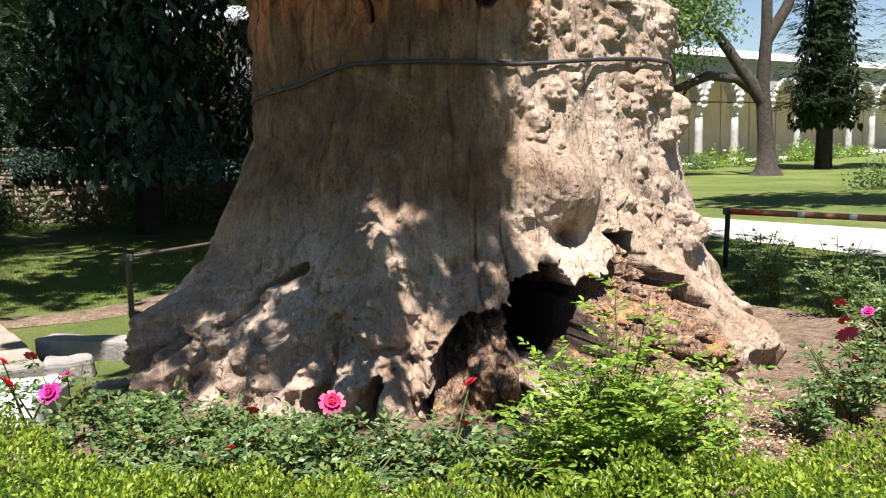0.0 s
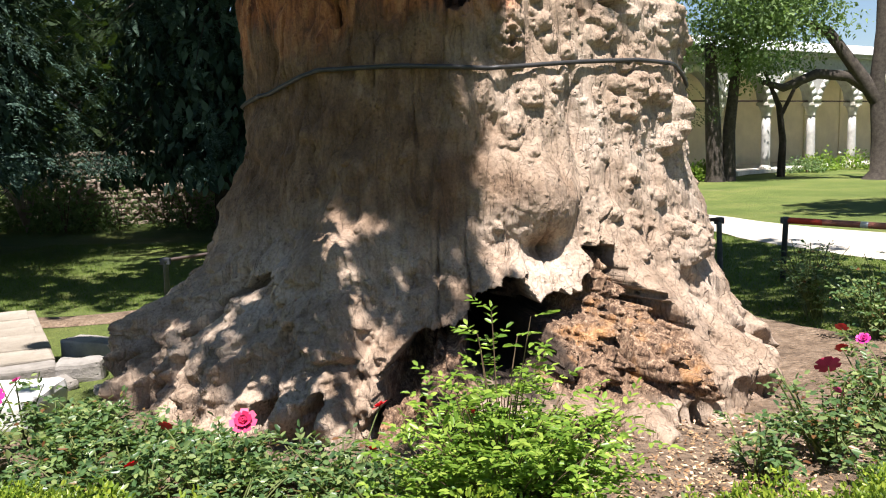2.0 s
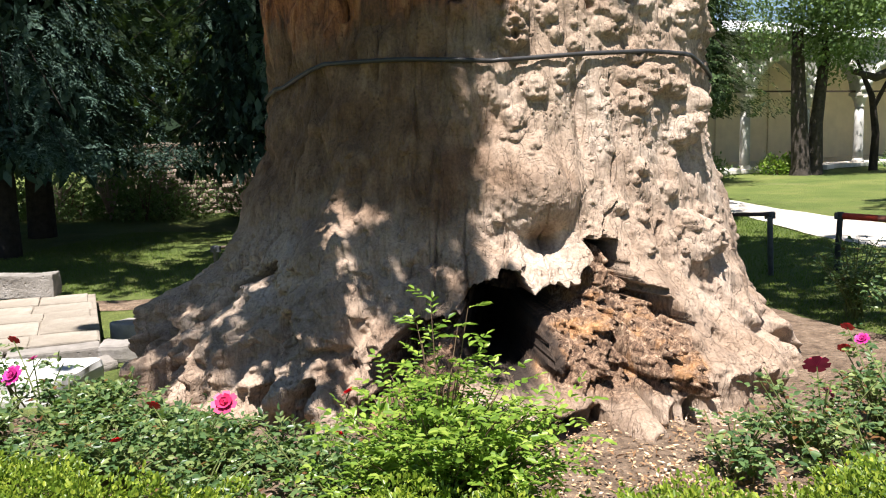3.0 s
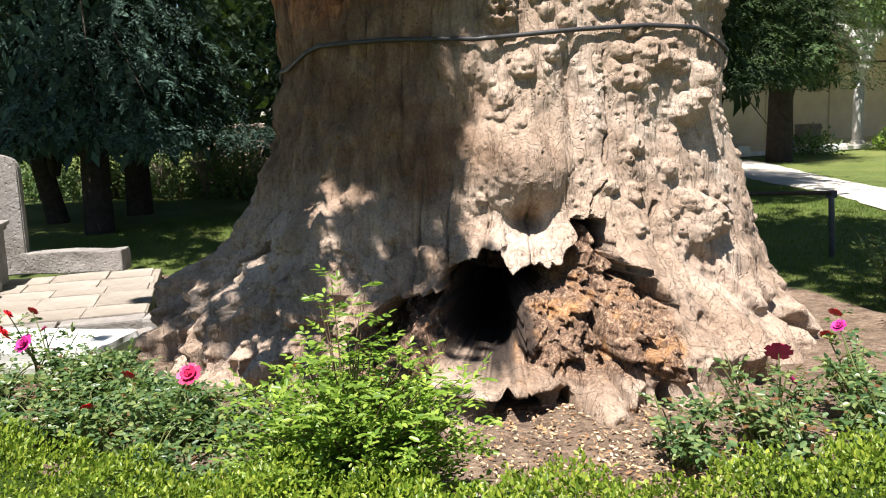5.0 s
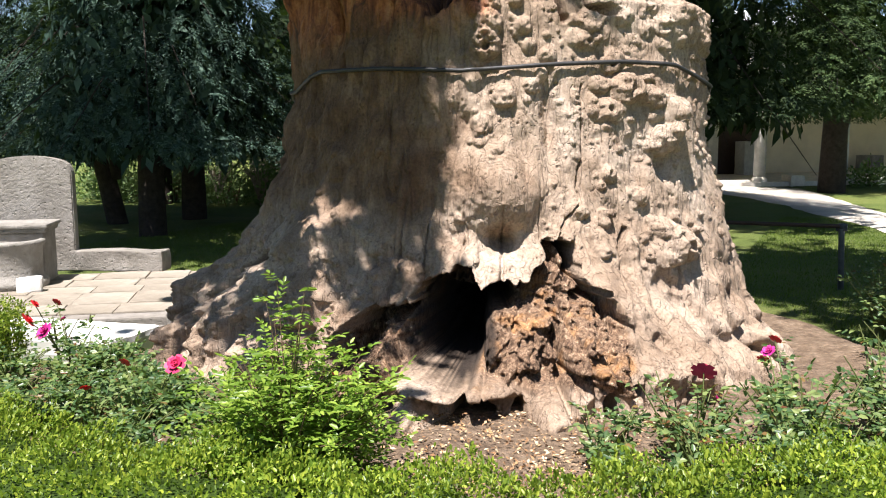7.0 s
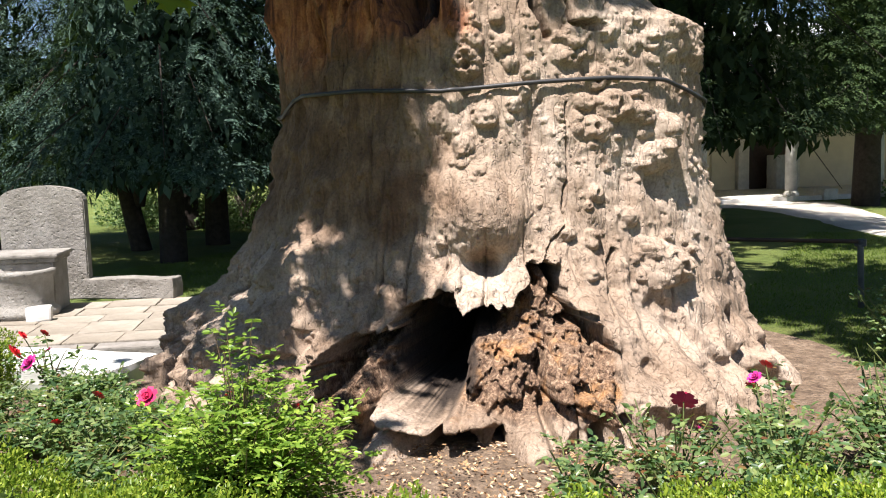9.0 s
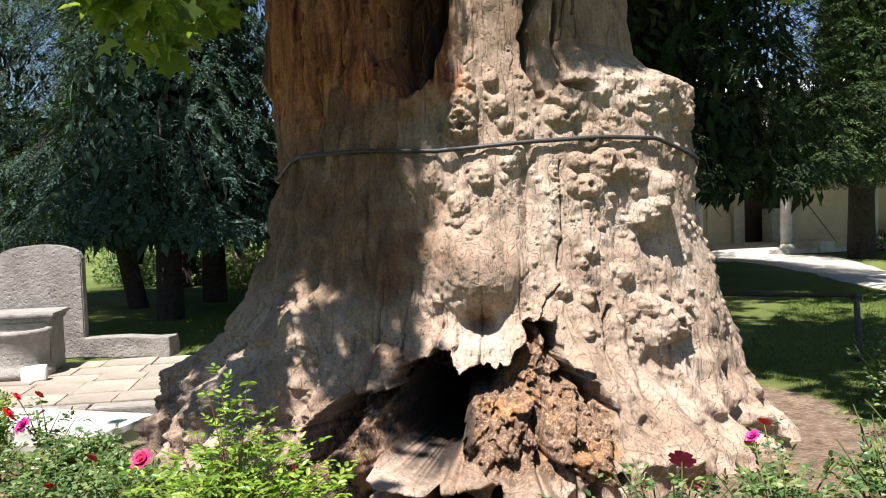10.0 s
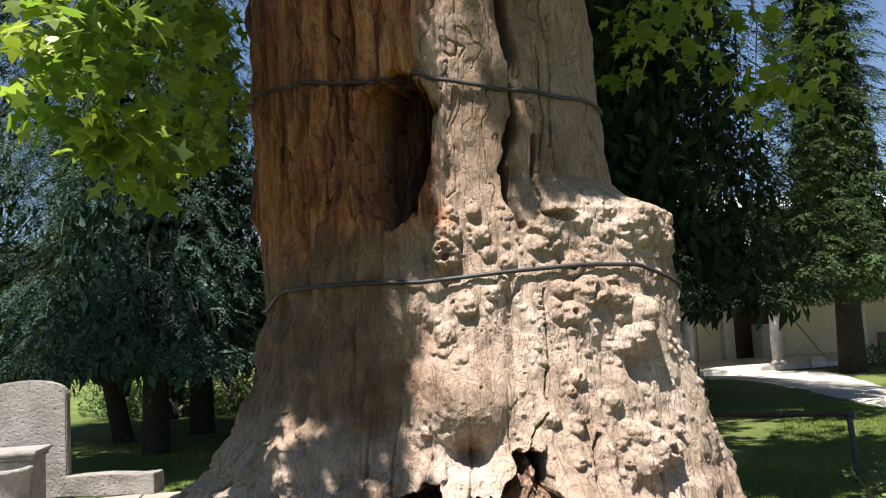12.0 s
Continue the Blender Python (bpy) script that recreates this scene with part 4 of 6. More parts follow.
def make_hedge(a0, a1, seed, label):
    """A clipped box hedge that follows the bed's rim."""
    gen = np.random.default_rng(seed)
    mid_a = (a0 + a1) / 2
    x, y = ring_point(mid_a, 4.15)
    ob = thing("box_hedge", (0, 0, 0), label, "hedge", "box hedges round the bed")
    n = int(abs(a1 - a0) * 800)
    a = gen.uniform(a0, a1, n)
    # around the cross-section: outer face, top, inner face, with rounded shoulders
    s = gen.random(n)
    w, h = 0.35, 0.44
    cx = np.where(s < 0.36, 1.0, np.where(s < 0.72, 1 - 2 * (s - 0.36) / 0.36, -1.0))
    cz = np.where(s < 0.36, s / 0.36, np.where(s < 0.72, 1.0, 1 - (s - 0.72) / 0.28))
    corner = np.clip(np.abs(cx) - 0.72, 0, 1) * np.clip(cz - 0.72, 0, 1) / 0.0784
    cx, cz = cx * (1 - 0.14 * corner), cz * (1 - 0.16 * corner)
    bump = 0.05 * fbm(a * 0.35, s * 6, a * 0, 3) + 0.03 * fbm(a * 1.3, s * 14, a * 0, 2)
    depth = 1 - 0.18 * gen.random(n) ** 2
    r = hedge_radius(a) + cx * (w + bump) * depth
    z = 0.03 + cz * (h - 0.03 + bump * 1.1) * (1 - 0.14 * (1 - depth) / 0.18 * cz)
    # young shoots that stick up
    up = gen.random(n) < 0.05
    z[up] += gen.uniform(0, 0.06, up.sum())
    rad = np.radians(a)
    P = np.stack([TREE.x + r * np.cos(rad), TREE.y + r * np.sin(rad), z], 1)
    out = np.stack([np.cos(rad) * cx, np.sin(rad) * cx, np.where((s > 0.36) & (s < 0.72), 1.0, 0.25)], 1)
    D = out * 0.8 + gen.normal(size=(n, 3)) * 0.7 + np.array((0, 0, 0.35))
    N = out + gen.normal(size=(n, 3)) * 0.8
    L = gen.uniform(0.014, 0.027, n)
    me = leaves("foliage", P, D, N, L, L * 0.62, LEAF_HEX)
    part("foliage", me, M_BOX, ob)
    # a hull inside the hedge, in a leaf colour darkened to imitate its shade
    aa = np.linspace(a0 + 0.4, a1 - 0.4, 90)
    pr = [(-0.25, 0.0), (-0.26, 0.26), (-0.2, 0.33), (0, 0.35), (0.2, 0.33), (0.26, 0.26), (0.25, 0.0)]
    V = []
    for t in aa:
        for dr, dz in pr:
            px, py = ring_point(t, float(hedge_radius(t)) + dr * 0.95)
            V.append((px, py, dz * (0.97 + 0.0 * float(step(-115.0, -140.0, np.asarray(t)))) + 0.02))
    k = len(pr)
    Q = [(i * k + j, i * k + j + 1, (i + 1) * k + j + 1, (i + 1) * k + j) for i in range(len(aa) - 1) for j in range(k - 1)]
    part("core", mesh_np("core", V, Q), M_BOX_SHADE, ob)
    return ob


make_hedge(-145, -117, 1, "clipped box hedge with fresh yellow-green shoots")
make_hedge(-117, -77, 2, "clipped box hedge with fresh yellow-green shoots")
make_hedge(-77, -36, 3, "clipped box hedge with fresh yellow-green shoots beside roses")


def rose_flower(kind, size):
    """A full rose: rings of cupped petals."""
    V, Q = [], []
    for ring, (n, rad, tilt, hgt) in enumerate(((7, 1.0, 0.35, 0.0), (6, 0.8, 0.75, 0.08), (5, 0.55, 1.05, 0.16), (4, 0.3, 1.3, 0.22))):
        for i in range(n):
            a = 2 * math.pi * (i + 0.5 * ring) / n + ring
            o = len(V)
            for t, wdt in ((0.05, 0.15), (0.6, 0.55), (1.0, 0.42)):
                reach = rad * t * math.cos(tilt * t)
                up = hgt + rad * t * math.sin(tilt * t) * 0.8 - (0.12 if t == 1.0 else 0)
                for sgn in (-1, 1):
                    V.append(((reach * math.cos(a) - sgn * wdt * rad * 0.6 * math.sin(a)) * size, (reach * math.sin(a) + sgn * wdt * rad * 0.6 * math.cos(a)) * size, up * size))
            Q += [(o, o + 1, o + 3, o + 2), (o + 2, o + 3, o + 5, o + 4)]
    me = mesh_np("flower", V, Q, True)
    me.materials.append(M_PETAL[kind])
    return me


FLOWER = {(k, s): rose_flower(k, v) for k in M_PETAL for s, v in (("big", 0.066), ("small", 0.039))}


def rose_bush(a, r, height, spread, seed, blooms=(), leafn=230, red=0.0):
    """A rose: canes, compound leaves and its flowers (kind, size, dx, dy, z)."""
    gen = np.random.default_rng(seed)
    x, y = ring_point(a, r)
    word = {"red": "red", "pink": "pink", "magenta": "magenta"}
    lab = "rose bush with dark green leaves" + (" and " + " and ".join(sorted({word[b[0]] for b in blooms})) + " flowers" if blooms else ", out of flower")
    ob = thing("rose_bush", (x, y, 0.04), lab, "rose bush", "roses round the tree")
    runs, P, D, N, L = [], [], [], [], []
    tips = [(b[2], b[3], b[4]) for b in blooms]
    m = max(6, int(leafn / 26))
    for i in range(m):
        if i < len(tips):
            tip = np.array(tips[i])
        else:
            t = gen.uniform(0, 2 * math.pi)
            q = spread * math.sqrt(gen.random())
            tip = np.array((q * math.cos(t), q * math.sin(t), height * gen.uniform(0.45, 1.0)))
        base = np.array((gen.normal() * 0.03, gen.normal() * 0.03, -0.02))
        mid = base * 0.4 + tip * 0.55 + np.array((0, 0, 0.06))
        ts = np.linspace(0, 1, 7)[:, None]
        pts = base * (1 - ts) ** 2 + 2 * mid * ts * (1 - ts) + tip * ts ** 2
        runs.append(([tuple(p) for p in pts], list(np.linspace(0.006, 0.003, 7))))
        for j in range(int(leafn / m / 5) + 1):
            t = gen.uniform(0.25, 0.97)
            p = base * (1 - t) ** 2 + 2 * mid * t * (1 - t) + tip * t * t
            d = gen.normal(size=3) * np.array((1, 1, 0.35)) + np.array((0, 0, 0.25))
            d /= np.linalg.norm(d)
            sd = np.cross(d, (0, 0, 1.0))
            ln = gen.uniform(0.06, 0.11)
            for q, (f, o) in enumerate(((0.35, 1), (0.35, -1), (0.7, 1), (0.7, -1), (1.0, 0))):
                P.append(p + d * ln * f)
                D.append(d * (0.5 if o else 1) + sd * o * 0.8 + np.array((0, 0, -0.15)))
                N.append(np.array((0, 0, 1)) + gen.normal(size=3) * 0.45)
                L.append(gen.uniform(0.026, 0.048))
    part("framework", tubes("framework", runs, 5), M_STEM, ob)
    L = np.array(L)
    P, D, N = np.array(P), np.array(D), np.array(N)
    young = gen.random(len(L)) < red
    part("foliage", leaves("foliage", P[~young], D[~young], N[~young], L[~young], L[~young] * 0.68), M_ROSE, ob)
    if young.sum() > 3:
        part("young_foliage", leaves("young_foliage", P[young], D[young], N[young], L[young], L[young] * 0.6), M_ROSERED, ob, "young reddish leaves")
    for kind, size, dx, dy, z in blooms:
        f = part("flower", FLOWER[kind, size], None, ob, kind + " rose flower")
        f.matrix_basis = pose(dx, dy, z, gen.uniform(10, 55), gen.uniform(-25, 25), gen.uniform(0, 360))
    return ob


def world_blooms(a, r, spots):
    x, y = ring_point(a, r)
    return [(k, s, px - x, py - y, pz) for k, s, px, py, pz in spots]


ROSES = [
    (-140, 3.2, 0.40, 0.22, [("red", "small", -2.35, 4.50, 0.42), ("red", "big", -2.28, 4.38, 0.33), ("magenta", "big", -2.02, 4.30, 0.30)]),
    (-133, 3.05, 0.36, 0.24, [("magenta", "small", -1.98, 4.42, 0.36), ("red", "small", -2.25, 4.60, 0.42)]),
    (-126, 3.45, 0.32, 0.25, []),
    (-120, 3.15, 0.30, 0.25, []),
    (-112, 3.45, 0.34, 0.26, [("red", "small", -0.95, 3.65, 0.22)]),
    (-105, 3.05, 0.36, 0.27, [("pink", "big", -0.54, 3.91, 0.34), ("red", "small", -0.91, 3.90, 0.31)]),
    (-99, 3.40, 0.34, 0.26, []),
    (-93, 3.05, 0.36, 0.26, [("red", "small", 0.10, 3.85, 0.44), ("red", "small", 0.07, 3.78, 0.27)]),
    (-87, 3.35, 0.40, 0.26, [("red", "small", 0.48, 3.90, 0.40)]),
    (-70, 3.62, 0.24, 0.16, []),
    (-62, 3.30, 0.34, 0.24, []),
    (-57, 3.0, 0.36, 0.26, []),
    (-53, 3.55, 0.45, 0.26, []),
    (-49, 3.05, 0.46, 0.30, [("pink", "big", 2.14, 4.58, 0.44), ("magenta", "small", 2.20, 4.62, 0.30)]),
    (-43, 3.40, 0.55, 0.32, [("magenta", "small", 2.40, 4.90, 0.50)]),
    (-37, 3.0, 0.42, 0.30, [("red", "small", 2.40, 5.25, 0.48), ("red", "small", 2.36, 5.1, 0.40)]),
    (-33, 3.55, 0.62, 0.34, []),
    (-27, 3.2, 0.62, 0.34, []),
    (-20, 3.5, 0.66, 0.36, [("red", "small", 3.18, 5.75, 0.62)]),
    (-12, 3.1, 0.60, 0.36, []),
    (-4, 3.4, 0.66, 0.38, []),
    (5, 3.1, 0.60, 0.36, []),
    (13, 3.4, 0.62, 0.36, []),
    (22, 3.1, 0.60, 0.36, []),
    (31, 3.5, 0.60, 0.36, []),
]
fill = random.Random(6)
for i in range(13):
    ROSES.append((-128 + i * 5.0 + fill.uniform(-1.5, 1.5), fill.choice((3.0, 3.25, 3.55)), fill.uniform(0.26, 0.36), 0.24, []))
for i in range(9):
    ROSES.append((-130 + i * 4.8 + fill.uniform(-1.5, 1.5), fill.uniform(2.72, 2.95), fill.uniform(0.2, 0.3), 0.2, []))
for i in range(10):
    ROSES.append((-56 + i * 5.2 + fill.uniform(-1.5, 1.5), fill.choice((3.2, 3.5, 3.7)), fill.uniform(0.36, 0.5), 0.26, []))
for i, (a, r, h, sp, spots) in enumerate(ROSES):
    if not spots and -86 < a < -60 and r < 3.55:
        continue
    big = a > -50
    rose_bush(a, r, h * (0.82 if a < -58 else 0.92), sp, 100 + i, world_blooms(a, r, spots), 660 if big else (170 if a < -130 else 390), 0.16 if a in (-49, -53, -37, -62) else 0.04)


def young_shrub():
    """The upright shrub with fresh pinnate shoots before the hollow."""
    gen = np.random.default_rng(44)
    ob = thing("shrub", (0.66, 3.28, 0.03), "young light green shrub in front of the hollow", "shrub")
    runs, P, D, N, L = [], [], [], [], []
    runs.append(([(0, 0, -0.03), (0.01, 0, 0.2), (-0.01, 0.01, 0.45)], [0.014, 0.012, 0.009]))
    for i in range(270):
        t = gen.uniform(0, 2 * math.pi)
        lead = i < 5
        out = gen.uniform(0.02, 0.12) if lead else 0.46 * math.sqrt(gen.random())
        top = gen.uniform(0.82, 1.0) if lead else gen.uniform(0.16, 0.80) * (1 - 0.5 * out)
        tip = np.array((out * math.cos(t) + 0.03, out * math.sin(t), top))
        base = np.array((0, 0, top * gen.uniform(0.15, 0.5)))
        mid = base * 0.45 + tip * 0.55 + np.array((0, 0, 0.05))
        ts = np.linspace(0, 1, 6)[:, None]
        pts = base * (1 - ts) ** 2 + 2 * mid * ts * (1 - ts) + tip * ts ** 2
        runs.append(([tuple(p) for p in pts], list(np.linspace(0.004, 0.0015, 6))))
        for j in range(6):
            q = 0.3 + 0.7 * j / 5
            p = base * (1 - q) ** 2 + 2 * mid * q * (1 - q) + tip * q * q
            d = gen.normal(size=3) * np.array((1, 1, 0.3)) + np.array((0, 0, 0.25))
            d /= np.linalg.norm(d)
            sd = np.cross(d, (0, 0, 1.0))
            ln = gen.uniform(0.08, 0.15)
            for f in (0.35, 0.6, 0.85):
                for o in (-1, 1):
                    P.append(p + d * ln * f)
                    D.append(d * 0.6 + sd * o + np.array((0, 0, -0.1)))
                    N.append(np.array((0, 0, 1)) + gen.normal(size=3) * 0.35)
                    L.append(gen.uniform(0.028, 0.046))
            P.append(p + d * ln)
            D.append(d)
            N.append(np.array((0, 0, 1)) + gen.normal(size=3) * 0.3)
            L.append(gen.uniform(0.03, 0.044))
    part("framework", tubes("framework", runs, 5), M_TWIG, ob)
    L = np.array(L)
    part("foliage", leaves("foliage", np.array(P), np.array(D), np.array(N), L, L * 0.55), M_SHRUB, ob)


young_shrub()

# ---- wood chips before the hollow ----


def wood_chips():
    gen = np.random.default_rng(3)
    n = 2200
    a = gen.normal(-63, 10, n)
    r = gen.uniform(2.2, 3.3, n)
    P = np.stack([TREE.x + r * np.cos(np.radians(a)), TREE.y + r * np.sin(np.radians(a)), 0.062 + gen.uniform(-0.01, 0.03, n)], 1)
    L = gen.uniform(0.010, 0.038, n)
    k = Mat("wood_chip", 0.9)
    k.colour(k.ramp(k.island(), [(0, (0.17, 0.085, 0.04)), (0.5, (0.42, 0.26, 0.13)), (1, (0.60, 0.45, 0.29))]))
    ob = part("wood_chips", leaves("wood_chips", P, gen.normal(size=(n, 3)) * np.array((1, 1, 0.3)), np.array((0, 0, 1)) + gen.normal(size=(n, 3)) * 0.5, L, L * 0.4, LEAF_KITE), k.m)
    tagged(ob, "orange-brown rotten wood chips on the soil", "wood chips", kind="stuff")


wood_chips()

# ---- the stones beside the tree ----


def put(ob, x, y, z, rz):
    ob.matrix_basis = pose(x, y, z, 0, 0, rz)
    return ob


def solid(name, bm, mat, x, y, z, rz, label, category, group=""):
    return tagged(put(part(name, bm, mat), x, y, z, rz), label, category, group)


STEP_A = 36.0
solid("marble_block", block(2.3, 0.62, 0.24, 0.06, 0.02, 5, 3), M_WHITE, -3.78, 5.56, -0.27, 10, "long white marble block lying in the sun", "marble block")
solid("kerb_stone", block(0.92, 0.26, 0.18, 0.02, 0.015, 4, 5), M_GREYST, -3.1, 7.42, -0.26, -13, "grey kerb stone on the grass", "kerb stone")
solid("stone_beam", block(1.72, 0.28, 0.26, 0.015, 0.022, 7, 8), M_MARBLE, -5.92, 8.42, -0.10, 19, "rough white marble beam lying on the paving", "stone beam")


def stele(x, y, z, rz):
    """A round-topped upright stone."""
    bm = bmesh.new()
    w, h, d, rise = 0.52, 1.30, 0.18, 0.15
    prof = [(-w, 0), (w, 0), (w, h * 0.96)]
    prof += [(w * 0.96 * math.cos(t), h + rise * math.sin(t)) for t in [math.pi * i / 16 for i in range(1, 16)]]
    prof += [(-w, h * 0.96)]
    front = [bm.verts.new((px, -d / 2, pz)) for px, pz in prof]
    f = bm.faces.new(front)
    ext = bmesh.ops.extrude_face_region(bm, geom=[f])
    bmesh.ops.translate(bm, vec=(0, d, 0), verts=[v for v in ext["geom"] if isinstance(v, bmesh.types.BMVert)])
    bmesh.ops.recalc_face_normals(bm, faces=bm.faces)
    bmesh.ops.bevel(bm, geom=list(bm.edges), offset=0.015, segments=2, affect='EDGES')
    return solid("gravestone", bm, M_MARBLE, x, y, z, rz, "round-topped upright grey marble stele with chipped face", "stele")


stele(-6.62, 8.0, -0.1, 33)


def sarcophagus(x, y, z, rz):
    ob = thing("stone_chest", (x, y, z), "carved grey marble chest with a moulded rim", "stone chest", rz=rz)
    body = block(1.5, 0.55, 0.60, 0.02, 0.008, 4, 2)
    part("body", body, M_MARBLE, ob)
    rim = block(1.62, 0.66, 0.05, 0.02, 0.004, 3, 4)
    bmesh.ops.translate(rim, vec=(0, 0, 0.652), verts=rim.verts)
    part("rim", rim, M_MARBLE, ob)
    fil = block(1.56, 0.60, 0.05, 0.012, 0.004, 3, 4)
    bmesh.ops.translate(fil, vec=(0, 0, 0.601), verts=fil.verts)
    part("moulding", fil, M_MARBLE, ob)


sarcophagus(-6.42, 7.12, -0.10, 36)
solid("column_drum", lathe([(0.30, 0.0), (0.36, 0.02), (0.36, 0.09), (0.31, 0.13), (0.30, 0.18), (0.31, 0.46), (0.34, 0.50), (0.34, 0.54), (0.28, 0.545), (0.26, 0.50)], 32), M_MARBLE, -5.84, 7.08, -0.1, 0, "broken white marble column base", "column base")
solid("marble_fragment", block(0.26, 0.12, 0.17, 0.02, 0.02, 3, 9), M_WHITE, -5.40, 6.92, -0.1, 40, "small white marble fragment with a carved frame", "marble fragment")


def paving():
    """Old paving of irregular slabs, one step high."""
    ob = thing("paving", (-3.55, 6.62, -0.25), "old paving of worn stone slabs with grass in the joints", "paving", kind="structure", rz=STEP_A)
    core = block(4.6, 2.5, 0.146, 0.01)
    bmesh.ops.translate(core, vec=(-1.95, 1.28, 0), verts=core.verts)
    part("bedding", core, M_PAVE, ob)
    gen = random.Random(4)
    y = 0.0
    while y < 2.3:
        d = gen.uniform(0.42, 0.68)
        x = 0.36 - gen.uniform(0, 0.2)
        while x > -4.0:
            w = gen.uniform(0.4, 0.8)
            s = block(w - 0.012, d - 0.012, 0.055, 0.014, 0.008, 1, gen.randint(0, 99))
            p = part("slab", s, M_PAVE, ob)
            p.matrix_basis = pose(x - w / 2, y + d / 2, 0.104 + gen.uniform(-0.006, 0.006), gen.uniform(-0.8, 0.8), gen.uniform(-0.8, 0.8), 0)
            x -= w
        y += d
    for k, (w, x) in enumerate(((0.72, -0.02), (0.9, -0.85), (0.8, -1.72), (0.9, -2.6), (0.9, -3.5))):
        s = block(w, 0.26, 0.15, 0.02, 0.012, 3, 30 + k)
        p = part("edge_stone", s, M_GREYST, ob)
        p.matrix_basis = pose(x, -0.16, 0.0, 0, 0, gen.uniform(-1.5, 1.5))


paving()
for k, (x, y, w, d, h, rz) in enumerate(((-3.0, 6.75, 0.36, 0.28, 0.17, 20), (-3.05, 6.4, 0.34, 0.26, 0.10, 50), (-2.5, 6.3, 0.25, 0.2, 0.10, 40))):
    solid("rough_stone", block(w, d, h, 0.04, 0.03, 3, 50 + k), M_GREYST, x, y, -0.26, rz, "rough broken stone beside the roots", "stone", "broken stones")

# ---- posts and rails ----


def barrier_post(x, y, h, mat, label, lean=(0, 0)):
    ob = thing("barrier_post", (x, y, -0.03), label, "post", "posts round the tree")
    ob.matrix_basis = pose(x, y, -0.28 if x < 0 else -0.03, lean[0], lean[1], 0)
    tube = part("tube", lathe([(0.030, 0), (0.030, h - 0.05), (0.033, h - 0.045)], 16), mat, ob)
    part("cap", lathe([(0.033, h - 0.0448), (0.036, h - 0.04), (0.036, h), (0.03, h + 0.01)], 16), M_POST, tube)
    part("bracket", block(0.11, 0.05, 0.07, 0.006), M_POST, tube, "black rail bracket").matrix_basis = pose(0, 0, h - 0.065)
    return ob


def rail(name, a, b, r, mat, label, sag=0.0):
    pts = [Vector(a).lerp(Vector(b), i / 16) - Vector((0, 0, sag * math.sin(math.pi * i / 16))) for i in range(17)]
    return tagged(part(name, tubes(name, [(pts, [r] * 17)], 10), mat), label, "rail")


barrier_post(3.24, 10.05, 0.70, M_POST, "black steel post at the lawn's edge", (0, 2))
barrier_post(2.62, 10.22, 0.69, M_POSTG, "worn grey steel post at the lawn's edge", (0, -2))
barrier_post(-3.32, 9.05, 0.70, M_POST, "dark steel post beside the old tree")
rail("barrier_rail", (2.58, 10.2, 0.645), (-0.9, 10.4, 0.63), 0.022, M_RAIL, "thin dark rail behind the tree", 0.01)
rail("barrier_rail", (-3.30, 9.08, 0.40), (-0.9, 10.4, 0.63), 0.02, M_RAIL, "thin dark red-brown rail behind the tree", 0.0)


def striped_barrier(a, b):
    """A red and white barrier tube laid from post to post."""
    ob = thing("barrier_tube", (0, 0, 0), "faded red and white barrier tube along the path", "barrier")
    a, b = Vector(a), Vector(b)
    n = 52
    for i in range(n):
        p, q = a.lerp(b, i / n), a.lerp(b, (i + 0.985) / n)
        mat = M_REDP if i < 5 else (M_WHITEP if i % 7 == 3 else M_RUSTP)
        V, Q = tube_np([p, q], [0.034, 0.034], 10)
        part("band", mesh_np("band", V, Q, True), mat, ob)


striped_barrier((3.28, 10.05, 0.64), (6.4, 7.6, 0.60))
# ---- the colonnade ----
COL0 = Vector((-4.22, 23.4, 0))
COLD = Vector((2.12, 1.9, 0))
BAY = COLD.length
COL_A = math.degrees(math.atan2(COLD.y, COLD.x))
SPRING, CROWN, EAVE = 2.62, 3.85, 4.35
N_COL = 18


def make_column():
    ob = thing("column", (0, 0, 0), "slender grey marble column with a carved capital", "column", "colonnade columns")
    base = part("base", lathe([(0.21, 0.12), (0.21, 0.14), (0.23, 0.18), (0.19, 0.24), (0.18, 0.28)], 20), M_LIME, ob)
    part("plinth", block(0.48, 0.48, 0.12, 0.01), M_LIME, base)
    part("shaft", lathe([(0.165, 0.28), (0.17, 0.6), (0.165, 1.4), (0.15, 2.1)], 20), M_LIMED, ob)
    part("capital", lathe([(0.15, 2.1), (0.18, 2.12), (0.16, 2.16), (0.19, 2.3), (0.25, 2.42), (0.28, 2.5)], 20), M_LIME, ob)
    ab = block(0.56, 0.5, 0.12, 0.012)
    bmesh.ops.translate(ab, vec=(0, 0, 2.5), verts=ab.verts)
    part("abacus", ab, M_LIME, ob)
    return ob


first = make_column()
first.matrix_basis = pose(*COL0, 0, 0, COL_A)
for i in range(1, N_COL):
    p = COL0 + COLD * i
    copy_thing(first, pose(p.x, p.y, 0, 0, 0, COL_A))

frame_m = pose(*COL0, 0, 0, COL_A)


